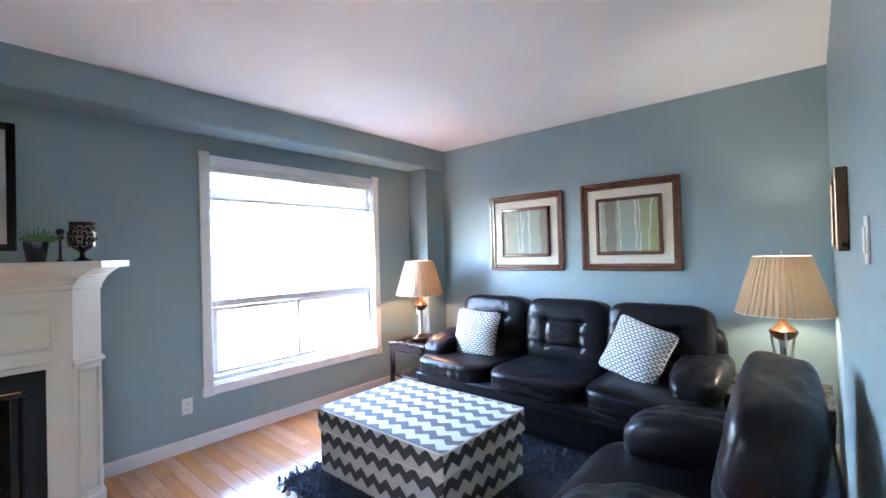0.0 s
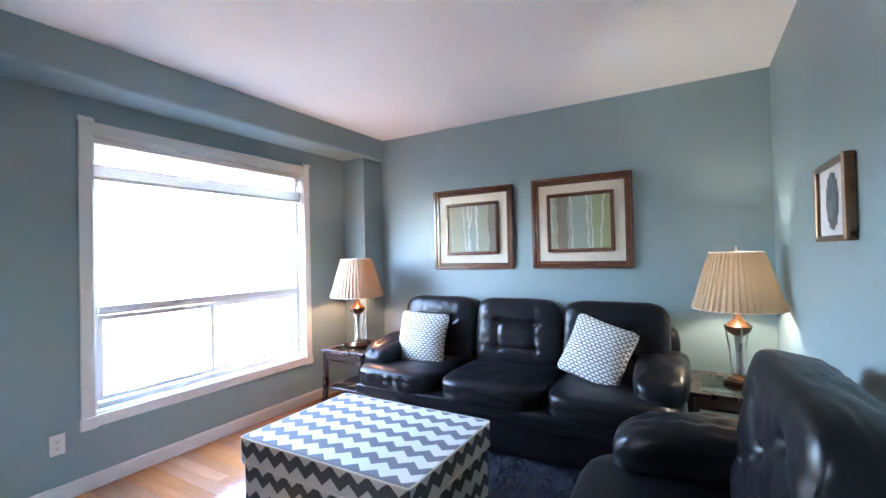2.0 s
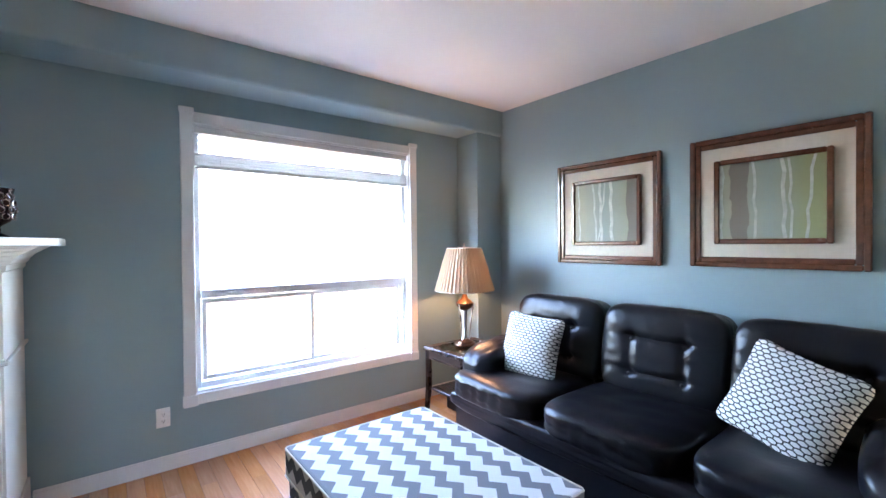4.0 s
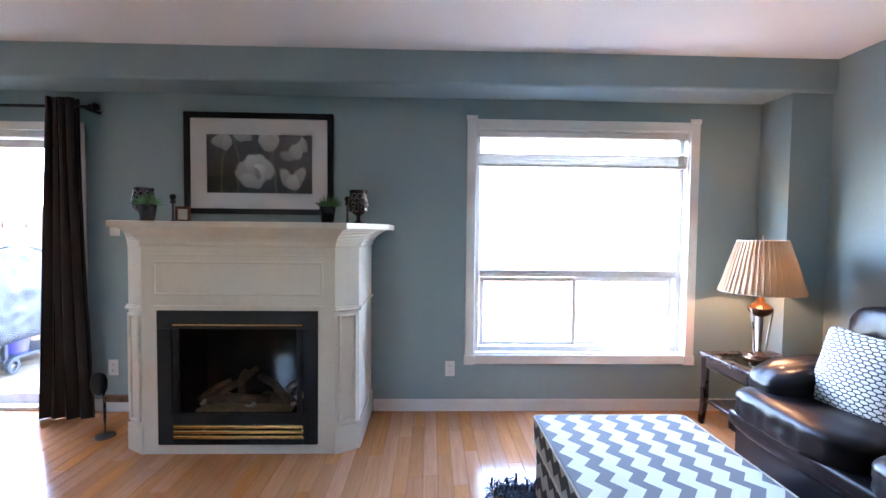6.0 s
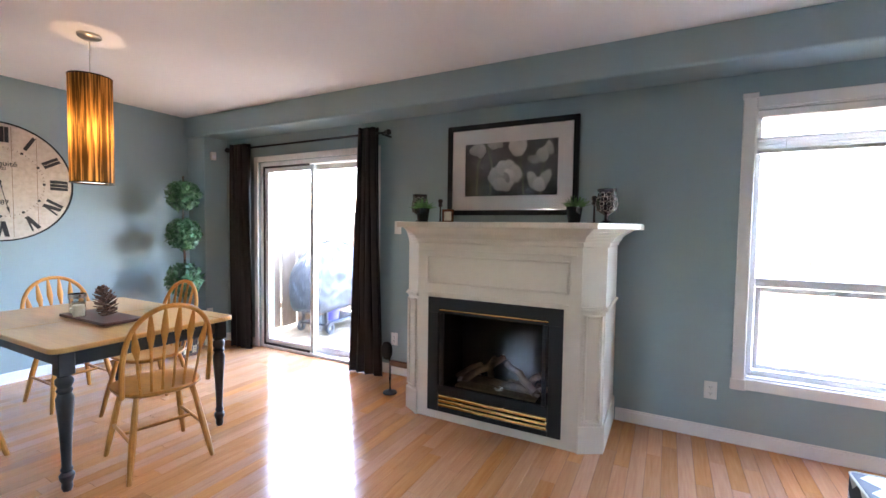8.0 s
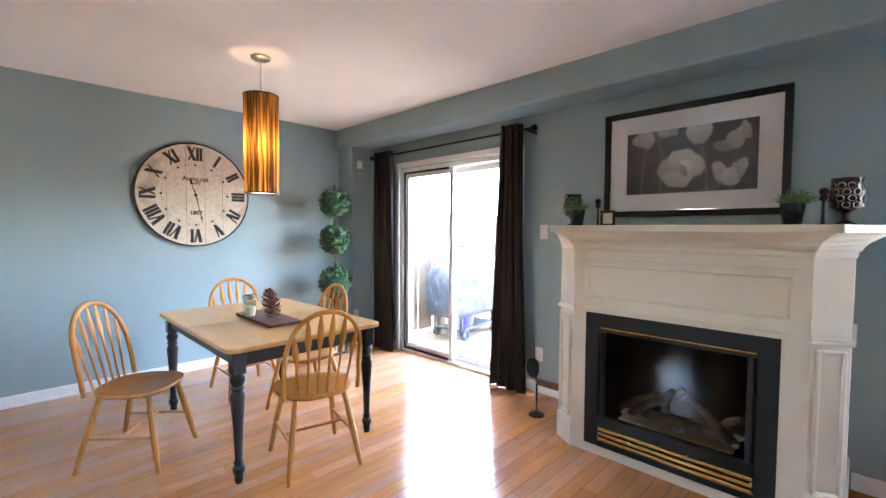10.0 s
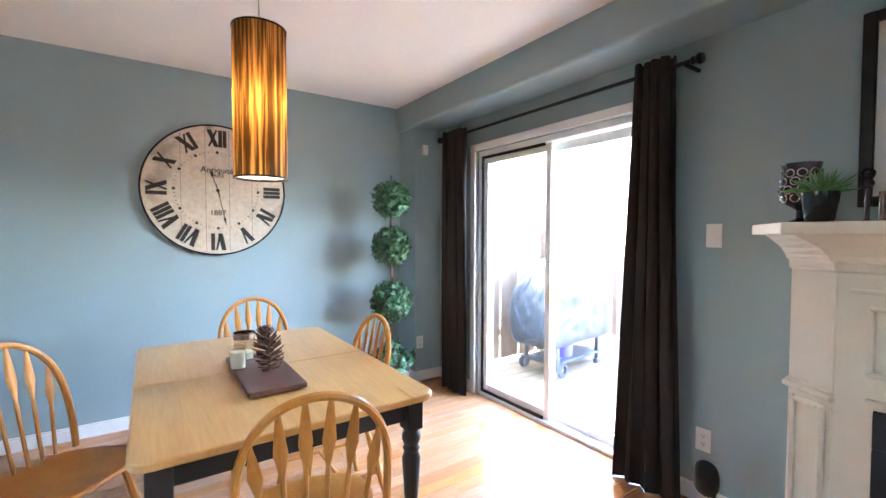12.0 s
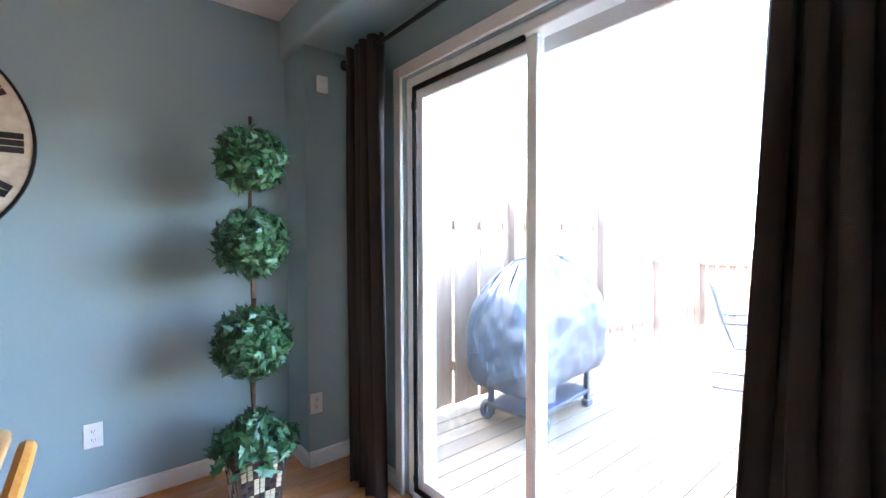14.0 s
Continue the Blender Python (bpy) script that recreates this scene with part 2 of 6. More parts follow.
# one white fabric: lit top, and side copies with shade put into the colours
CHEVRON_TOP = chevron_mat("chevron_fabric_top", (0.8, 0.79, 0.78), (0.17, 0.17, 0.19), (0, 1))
CHEVRON_SHADED_X = chevron_mat("chevron_shaded_long_side", (0.6, 0.56, 0.5), (0.02, 0.018, 0.018), (0, 2))
CHEVRON_SHADED_Y = chevron_mat("chevron_shaded_short_side", (0.6, 0.56, 0.5), (0.02, 0.018, 0.018), (1, 2))


def lattice_mat():
    """White cushion cloth with a black hexagon lattice."""
    m, nt, b, co, xyz = plain("lattice_cushion_cloth", 0.9)
    u = mathn(nt, "MULTIPLY", xyz[0], 28.0)
    v = mathn(nt, "FLOORED_MODULO", mathn(nt, "MULTIPLY", xyz[1], 55.0), 2.0)
    tri = mathn(nt, "PINGPONG", u, 0.5)
    zig = mathn(nt, "MULTIPLY", tri, 0.6)

    def near_line(value):
        return mathn(nt, "LESS_THAN", mathn(nt, "ABSOLUTE", value), 0.15)

    lines = [near_line(mathn(nt, "SUBTRACT", v, zig)), near_line(mathn(nt, "SUBTRACT", mathn(nt, "SUBTRACT", v, 2.0), zig)),
             near_line(mathn(nt, "ADD", mathn(nt, "SUBTRACT", v, 1.3), zig))]
    between = mathn(nt, "MULTIPLY", mathn(nt, "GREATER_THAN", v, 0.3), mathn(nt, "LESS_THAN", v, 1.0))
    lines.append(mathn(nt, "MULTIPLY", mathn(nt, "GREATER_THAN", tri, 0.42), between))
    lines.append(mathn(nt, "MULTIPLY", mathn(nt, "LESS_THAN", tri, 0.08), mathn(nt, "GREATER_THAN", v, 1.3)))
    mask = functools.reduce(lambda p, q: mathn(nt, "MAXIMUM", p, q), lines)
    nt.links.new(mixn(nt, mask, (0.76, 0.75, 0.72), (0.03, 0.03, 0.035)), b.inputs["Base Color"])
    return m


LATTICE = lattice_mat()


def shade_mat(name, colour, trans, streaks=0):
    """Lamp shade cloth that lets light through."""
    m = bpy.data.materials.new(name)
    m.use_nodes = True
    nt = m.node_tree
    b = nt.nodes["Principled BSDF"]
    b.inputs["Roughness"].default_value = 0.7
    tl, mx = nt.nodes.new("ShaderNodeBsdfTranslucent"), nt.nodes.new("ShaderNodeMixShader")
    mx.inputs[0].default_value = trans
    co, mp, n = nt.nodes.new("ShaderNodeTexCoord"), nt.nodes.new("ShaderNodeMapping"), nt.nodes.new("ShaderNodeTexNoise")
    mp.inputs["Scale"].default_value = (1, 1, 0.03 if streaks else 1)
    n.inputs["Scale"].default_value = streaks or 60
    n.inputs["Detail"].default_value = 5
    k = nt.links.new
    k(co.outputs["Object"], mp.inputs[0]), k(mp.outputs[0], n.inputs["Vector"])
    d = tuple(c * (0.08 if streaks else 0.85) for c in colour)
    f = mathn(nt, "SUBTRACT", mathn(nt, "MULTIPLY", n.outputs["Fac"], 4.5 if streaks else 1.0), 2.05 if streaks else 0)
    cc = mathn(nt, "MINIMUM", mathn(nt, "MAXIMUM", f, 0.0), 1.0)
    c = mixn(nt, cc, d, colour)
    k(c, b.inputs["Base Color"]), k(c, tl.inputs[0])
    k(b.outputs[0], mx.inputs[1]), k(tl.outputs[0], mx.inputs[2]), k(mx.outputs[0], nt.nodes["Material Output"].inputs[0])
    return m


SHADE = shade_mat("pleated_cream_shade", (0.42, 0.31, 0.19), 0.045)
STRINGSHADE = shade_mat("amber_string_shade", (0.68, 0.36, 0.1), 0.6, 60)


def bulb_mat(name, colour, strength):
    m = bpy.data.materials.new(name)
    m.use_nodes = True
    b = m.node_tree.nodes["Principled BSDF"]
    b.inputs["Emission Color"].default_value, b.inputs["Emission Strength"].default_value = (*colour, 1), strength
    return m


BULB = bulb_mat("warm_bulb", (1.0, 0.75, 0.45), 0.5)
DIFFUSER = bulb_mat("pendant_diffuser", (1.0, 0.93, 0.82), 0.03)


# ---- mesh helpers ----
def box(bm, x0, x1, y0, y1, z0, z1, bevel=0.0, seg=1):
    m = Matrix.Translation(((x0 + x1) / 2, (y0 + y1) / 2, (z0 + z1) / 2)) @ Matrix.Diagonal((x1 - x0, y1 - y0, z1 - z0, 1))
    vs = bmesh.ops.create_cube(bm, size=1, matrix=m)["verts"]
    if bevel:
        bmesh.ops.bevel(bm, geom=list({e for v in vs for e in v.link_edges}), offset=bevel, segments=seg, affect="EDGES", profile=0.5)
    return bm


def prism(bm, outline, z0, z1, bevel=0.0):
    """A plan outline raised from z0 to z1."""
    lo = [bm.verts.new((x, y, z0)) for x, y in outline]
    hi = [bm.verts.new((x, y, z1)) for x, y in outline]
    n = len(lo)
    fs = [bm.faces.new(lo[::-1]), bm.faces.new(hi)]
    fs += [bm.faces.new((lo[i], lo[(i + 1) % n], hi[(i + 1) % n], hi[i])) for i in range(n)]
    bmesh.ops.recalc_face_normals(bm, faces=fs)
    if bevel:
        bmesh.ops.bevel(bm, geom=list({e for f in fs for e in f.edges}), offset=bevel, segments=2, affect="EDGES", profile=0.5)
    return bm


def lathe(bm, profile, n=24, cx=0.0, cy=0.0, flute=None, close=False):
    """Turns (radius, height) rows round the upright axis."""
    rings = []
    for r, z in profile:
        ring = []
        for i in range(n):
            a = 2 * math.pi * i / n
            rr = r * (1 + (flute(i) if flute else 0))
            ring.append(bm.verts.new((cx + rr * math.cos(a), cy + rr * math.sin(a), z)))
        rings.append(ring)
    for p, q in zip(rings, rings[1:]):
        for i in range(n):
            bm.faces.new((p[i], p[(i + 1) % n], q[(i + 1) % n], q[i]))
    if close:
        bm.faces.new(rings[0][::-1]), bm.faces.new(rings[-1])
    return bm


def tube(bm, pts, r, n=8, r2=None, flat=1.0):
    """A round bar along points, from radius r to r2."""
    pts = [Vector(p) for p in pts]
    rings, up = [], Vector((0, 0, 1))
    for i, p in enumerate(pts):
        d = (pts[min(i + 1, len(pts) - 1)] - pts[max(i - 1, 0)]).normalized()
        side = d.cross(up)
        side = side.normalized() if side.length > 1e-3 else Vector((1, 0, 0))
        nor = side.cross(d)
        f = i / max(1, len(pts) - 1)
        rad = r if r2 is None else r + (r2 - r) * f
        rings.append([bm.verts.new(p + side * rad * math.cos(2 * math.pi * k / n) + nor * rad * flat * math.sin(2 * math.pi * k / n)) for k in range(n)])
    for a, b in zip(rings, rings[1:]):
        for k in range(n):
            bm.faces.new((a[k], a[(k + 1) % n], b[(k + 1) % n], b[k]))
    bm.faces.new(rings[0][::-1]), bm.faces.new(rings[-1])
    return bm


def puff(bm, centre, size, e=4.0, n=14, shape=None, m=None):
    """A stuffed, round-edged block. shape(x, y, z) moves a point given in -1..1."""
    made = {}
    half = Vector(size) / 2

    def vert(p):
        key = tuple(round(c, 4) for c in p)
        if key not in made:
            s = sum(abs(c) ** e for c in p) ** (-1 / e)
            q = Vector(p) * s
            w = Vector((q.x * half.x, q.y * half.y, q.z * half.z))
            if shape:
                w += Vector(shape(q.x, q.y, q.z))
            w = Vector(centre) + (m @ w if m else w)
            made[key] = bm.verts.new(w)
        return made[key]

    g = [math.tan((2 * i / n - 1) * math.pi / 4 * 0.96) / math.tan(math.pi / 4 * 0.96) for i in range(n + 1)]
    for axis in range(3):
        for sign in (-1, 1):
            for i in range(n):
                for j in range(n):
                    quad = []
                    for a, b in ((g[i], g[j]), (g[i + 1], g[j]), (g[i + 1], g[j + 1]), (g[i], g[j + 1])):
                        p = [0, 0, 0]
                        p[axis], p[(axis + 1) % 3], p[(axis + 2) % 3] = sign, a, b
                        quad.append(vert(p))
                    bm.faces.new(quad if sign > 0 else quad[::-1])
    return bm


def mesh_of(name, bm, material, smooth=False):
    if not smooth:
        bmesh.ops.recalc_face_normals(bm, faces=bm.faces[:])
    me = bpy.data.meshes.new(name)
    bm.to_mesh(me)
    bm.free()
    for mm in material if isinstance(material, (list, tuple)) else (material,):
        me.materials.append(mm)
    if smooth:
        me.polygons.foreach_set("use_smooth", [True] * len(me.polygons))
        me.set_sharp_from_angle(angle=radians(40))
    return me


def part(name, bm, material, parent=None, label="", smooth=False):
    ob = new(name, mesh_of(name, bm, material, smooth))
    if parent:
        ob.parent = parent
    return tagged(ob, label)


def piece(name, me, parent, m):
    ob = new(name, me)
    ob.parent = parent
    ob.matrix_basis = m
    return ob


def thing(name, place, label, category, group="", turn=0.0, kind=""):
    ob = new(name)
    ob.empty_display_size = 0.1
    ob.matrix_basis = pose(*place, 0, 0, turn)
    return tagged(ob, label, category, group, kind)


def struct(name, bm, material, label, category):
    return tagged(part(name, bm, material), label, category, kind="structure")


B = bmesh.new

# ---- structure ----
WX, BX, EX, NY, SY, H = -3.23, -2.955, 0.368, 3.75, -4.04, 2.565
FAR_E, END_Y, BZ = 3.3, 0.6, 2.342
WIN = (1.3, 2.92, 0.43, 2.13)
DOOR = (-3.2, -1.6, 0.0, 2.06)


def wall_with_holes(bm, x0, x1, y0, y1, z1, holes):
    ys = sorted({y0, y1, *[h[0] for h in holes], *[h[1] for h in holes]})
    for a, b in zip(ys, ys[1:]):
        zs = [(h[2], h[3]) for h in holes if h[0] <= a and b <= h[1]]
        if not zs:
            box(bm, x0, x1, a, b, 0, z1)
        else:
            lo, hi = zs[0]
            if lo > 0:
                box(bm, x0, x1, a, b, 0, lo)
            box(bm, x0, x1, a, b, hi, z1)
    bmesh.ops.remove_doubles(bm, verts=bm.verts[:], dist=1e-5)
    return bm


struct("wall_west", wall_with_holes(B(), WX - 0.2, WX, SY, NY, H, [WIN, DOOR]), WALL, "blue-grey painted wall with window and patio door", "wall")
struct("wall_north", box(B(), WX - 0.2, EX + 0.12, NY, NY + 0.15, 0, H), WALL, "blue-grey painted wall behind the sofa", "wall")
struct("wall_south", box(B(), WX - 0.2, FAR_E, SY - 0.15, SY, 0, H), WALL, "blue-grey painted wall with the big clock", "wall")
struct("wall_east", box(B(), EX, EX + 0.12, END_Y, NY, 0, H), WALL, "blue-grey painted side wall by the armchair", "wall")
struct("wall_far_east", wall_with_holes(B(), FAR_E, FAR_E + 0.15, SY, END_Y, H, [(-2.2, -1.4, 1.05, 1.9)]), WALL, "plain painted wall that closes the room", "wall")
struct("wall_return", box(B(), EX + 0.12, FAR_E, END_Y, END_Y + 0.12, 0, H), WALL, "plain painted return wall", "wall")
struct("ceiling", box(B(), WX - 0.2, FAR_E + 0.15, SY - 0.15, NY + 0.15, H, H + 0.12), CEIL, "flat white painted ceiling", "ceiling")
# dropped beam and the two piers that carry it, with rounded drywall corners
bm = box(B(), WX, BX + 0.03, SY, NY, BZ, H)
low_edge = [e for e in bm.edges if all(v.co.x > WX + 0.1 and v.co.z < BZ + 0.01 for v in e.verts)]
bmesh.ops.bevel(bm, geom=low_edge, offset=0.022, segments=4, affect="EDGES", profile=0.5)
struct("bulkhead", bm, WALL, "blue-grey dropped beam along the window wall", "beam")
struct("pier_north", box(B(), WX, BX, 3.46, NY, 0, BZ), WALL, "blue-grey corner pier beside the lamp", "wall")
struct("pier_south", box(B(), WX, BX, SY, -3.745, 0, BZ), WALL, "blue-grey corner pier behind the topiary", "wall")


def base_run(name, x0, y0, x1, y1):
    """Skirting from one corner to another, the room to its left."""
    d = Vector((x1 - x0, y1 - y0, 0))
    ln = d.length
    bm = B()
    box(bm, 0, ln, 0, 0.012, 0, 0.076), box(bm, 0, ln, 0, 0.008, 0.076, 0.092, 0.003)
    ob = struct(name, bm, TRIM, "white painted baseboard", "baseboard")
    ob.matrix_basis = Matrix.Translation((x0, y0, 0)) @ Matrix.Rotation(math.atan2(d.y, d.x), 4, "Z")


for a in ((WX, 3.46, WX, 0.55), (WX, -0.9, WX, -1.54), (BX, -3.745, BX, SY), (BX, 3.75, BX, 3.46), (WX, -3.745, BX, -3.745), (BX, SY, FAR_E, SY),
          (EX, NY, BX, NY), (EX, END_Y, EX, NY), (WX, -3.26, WX, -3.745)):
    base_run("baseboard", *a)

# ---- floor boards ----
floor = struct("floor", box(B(), WX - 0.2, FAR_E + 0.15, SY - 0.15, NY + 0.15, -0.15, -0.002), SUBFLOOR, "glossy honey maple strip floor", "floor")
BW = 0.083


def board_mesh(ln):
    """A floor strip with eased edges."""
    bm = B()
    w, g = BW / 2 - 0.0006, 0.0012
    out = [(-w, -0.012), (w, -0.012), (w, -g), (w - g, 0), (-w + g, 0), (-w, -g)]
    a = [bm.verts.new((0, y, z + 0.001)) for y, z in out]
    b = [bm.verts.new((ln - 0.001, y, z + 0.001)) for y, z in out]
    bm.faces.new(a[::-1]), bm.faces.new(b)
    for i in range(6):
        bm.faces.new((a[i], a[(i + 1) % 6], b[(i + 1) % 6], b[i]))
    return mesh_of("floor_board", bm, FLOORWOOD)


rng = random.Random(4)
LENGTHS = [0.45, 0.62, 0.8, 0.95, 1.15]
near, rest = [], []
y = SY + BW / 2
while y < NY:
    x = WX - 0.01
    while x < FAR_E:
        ln = rng.choice(LENGTHS) * (rng.uniform(0.3, 1) if x < WX else 1)
        ln = round(ln, 2)
        (near if x < 0.2 and -3.3 < y < 2.4 else rest).append((x, y, ln))
        x += ln
    y += BW
near.sort(key=lambda b: abs(b[1] + 0.6) + abs(b[0] + 1.8) * 0.3)
rest += near[300:]
near = near[:300]
rv, rf = [], []
for x, y, ln in rest:
    k, w = len(rv), BW / 2 - 0.0006
    rv += [(x, y - w, 0), (x + ln - 0.001, y - w, 0), (x + ln - 0.001, y + w, 0), (x, y + w, 0),
           (x, y - w + 0.0012, 0.001), (x + ln - 0.001, y - w + 0.0012, 0.001), (x + ln - 0.001, y + w - 0.0012, 0.001), (x, y + w - 0.0012, 0.001)]
    rf += [(k + 4, k + 5, k + 6, k + 7), (k, k + 1, k + 5, k + 4), (k + 3, k + 7, k + 6, k + 2)]
me = bpy.data.meshes.new("floor_boards")
me.from_pydata(rv, [], rf)
me.materials.append(FLOORREST)
ob = new("floor_boards", me)
ob.parent = floor
tagged(ob, "more maple floor strips", kind="stuff")

# ---- window ----
y0, y1, z0, z1 = WIN
win = thing("window_1", (WX, 0, 0), "white vinyl picture window with raised blind", "window", kind="structure")
bm = B()
box(bm, -0.13, -0.06, y0, y0 + 0.045, z0, z1, 0.004), box(bm, -0.13, -0.06, y1 - 0.045, y1, z0, z1, 0.004)
box(bm, -0.13, -0.06, y0 + 0.045, y1 - 0.045, z0, z0 + 0.05, 0.004), box(bm, -0.13, -0.06, y0 + 0.045, y1 - 0.045, z1 - 0.05, z1, 0.004)
box(bm, -0.12, -0.05, y0 + 0.045, y1 - 0.045, 1.02, 1.075, 0.004)
part("window_frame", bm, VINYL, win)
bm = B()
for a, b in ((y0 + 0.05, 2.1), (2.07, y1 - 0.05)):
    d = -0.075 if a < 2 else -0.1
    box(bm, d - 0.02, d, a, a + 0.03, z0 + 0.055, 1.015, 0.003), box(bm, d - 0.02, d, b - 0.03, b, z0 + 0.055, 1.015, 0.003)
    box(bm, d - 0.018, d - 0.002, a + 0.03, b - 0.03, z0 + 0.055, z0 + 0.085), box(bm, d - 0.018, d - 0.002, a + 0.03, b - 0.03, 0.985, 1.015)
part("sash", bm, VINYL, win, "sliding lower sash")
for a, b, c, d, x in ((y0 + 0.04, y1 - 0.04, 1.07, z1 - 0.04, -0.1), (y0 + 0.07, 2.08, z0 + 0.08, 0.99, -0.085), (2.09, y1 - 0.07, z0 + 0.08, 0.99, -0.11)):
    ob = part("pane", box(B(), x - 0.002, x + 0.002, a, b, c, d), PANE, win)
    ob.visible_shadow = False
# jamb lining and casing
bm = B()
box(bm, -0.06, 0.0, y0, y0 + 0.012, z0, z1), box(bm, -0.06, 0, y1 - 0.012, y1, z0, z1), box(bm, -0.06, 0, y0 + 0.012, y1 - 0.012, z1 - 0.012, z1), box(bm, -0.06, 0.0, y0 + 0.012, y1 - 0.012, z0, z0 + 0.014)
part("window_sill", bm, TRIM, win, "white painted lining and sill")
bm = B()
box(bm, 0.001, 0.02, y0 - 0.066, y0 + 0.004, z0 - 0.07, z1 + 0.08, 0.004), box(bm, 0.001, 0.02, y1 - 0.004, y1 + 0.066, z0 - 0.07, z1 + 0.08, 0.004)
box(bm, 0.001, 0.018, y0 + 0.004, y1 - 0.004, z1 - 0.004, z1 + 0.066, 0.004), box(bm, 0.001, 0.018, y0 + 0.004, y1 - 0.004, z0 - 0.066, z0 + 0.004, 0.004)
for yy in (y0 - 0.072, y1 - 0.01):
    box(bm, 0.001, 0.026, yy, yy + 0.082, z1 + 0.055, z1 + 0.09, 0.004), box(bm, 0.001, 0.024, yy, yy + 0.082, z0 - 0.072, z0 + 0.0, 0.004)
part("casing", bm, TRIM, win)
blind = thing("window_blind", (WX, 0, 0), "white slatted blind pulled up to the window's top", "blind")
part("headrail", box(B(), -0.055, -0.012, y0 + 0.016, y1 - 0.016, 2.075, 2.115, 0.003), BLIND, blind)
part("bottom_rail", box(B(), -0.055, -0.01, y0 + 0.02, y1 - 0.02, 1.853, 1.873, 0.003), BLIND, blind)
me = mesh_of("slat", box(B(), -0.024, 0.024, y0 + 0.02, y1 - 0.02, -0.0012, 0.0012), BLIND)
for i in range(9):
    piece("slat", me, blind, pose(-0.033, 0, 1.878 + i * 0.009, 0, (-1) ** i * 4, 0))
for i in range(4):
    piece("slat", me, blind, pose(-0.033, 0, 1.985 + i * 0.024, 0, 10, 0))
for yy in (1.46, 2.1, 2.75):
    part("cord", tube(B(), [(-0.008, yy, 1.86), (-0.008, yy, 2.09)], 0.0018, 5), BLIND, blind)
part("cord", tube(B(), [(-0.005, y1 - 0.09, 2.08), (-0.003, y1 - 0.06, 1.3), (0.012, y1 - 0.02, 0.7), (0.02, y1 + 0.03, 0.45)], 0.002, 5), BLIND, blind)

# ---- patio door ----
a, b, _, top = DOOR
mid = -2.445
door = thing("door_1", (WX, 0, 0), "white framed sliding glass patio door", "patio door", kind="structure")
bm = B()
box(bm, -0.14, -0.02, a, a + 0.045, 0, top, 0.004), box(bm, -0.14, -0.02, b - 0.045, b, 0, top, 0.004), box(bm, -0.14, -0.02, a + 0.045, b - 0.045, top - 0.045, top, 0.004)
part("door_frame", bm, VINYL, door)
part("track", box(B(), -0.14, -0.01, a + 0.045, b - 0.045, 0.0, 0.028, 0.004), VINYL, door, "white threshold track")


def sash(ya, yb, x, stile, mt, name):
    bm = B()
    box(bm, x - 0.03, x, ya, ya + stile, 0.03, top - 0.05, 0.004), box(bm, x - 0.03, x, yb - stile, yb, 0.03, top - 0.05, 0.004)
    box(bm, x - 0.028, x - 0.002, ya + stile, yb - stile, 0.03, 0.1, 0.003), box(bm, x - 0.028, x - 0.002, ya + stile, yb - stile, top - 0.11, top - 0.05, 0.003)
    ob = part(name, bm, mt, door, "white sliding panel frame")
    g = part("pane", box(B(), x - 0.017, x - 0.013, ya + stile - 0.01, yb - stile + 0.01, 0.09, top - 0.1), PANE, ob)
    g.visible_shadow = False


sash(a + 0.06, mid + 0.03, -0.035, 0.05, VINYL, "sliding_panel")
sash(mid - 0.03, b - 0.05, -0.085, 0.05, VINYL, "fixed_panel")
bm = B()
box(bm, -0.033, -0.02, a + 0.046, a + 0.066, 0.03, top - 0.046), box(bm, -0.033, -0.02, a + 0.066, mid - 0.02, 0.03, 0.052), box(bm, -0.033, -0.02, a + 0.066, mid - 0.02, top - 0.066, top - 0.046)
part("weather_strip", bm, BLACK, door, "black screen edge")
bm = B()
box(bm, -0.03, -0.01, a + 0.05, a + 0.075, 1.9, 1.94, 0.004), box(bm, -0.03, -0.01, a + 0.05, a + 0.075, 0.08, 0.12, 0.004)
part("latch", bm, BLACK, door)
part("door_handle", box(box(B(), -0.083, -0.055, b - 0.09, b - 0.06, 0.72, 1.12, 0.006), -0.06, -0.03, b - 0.088, b - 0.068, 0.76, 1.08, 0.006), BLACK, door, "black pull handle")
bm = B()
box(bm, 0.001, 0.018, a - 0.062, a, 0, top + 0.06, 0.004), box(bm, 0.001, 0.018, b, b + 0.062, 0, top + 0.06, 0.004), box(bm, 0.001, 0.018, a, b, top, top + 0.06, 0.004)
part("casing", bm, TRIM, door)


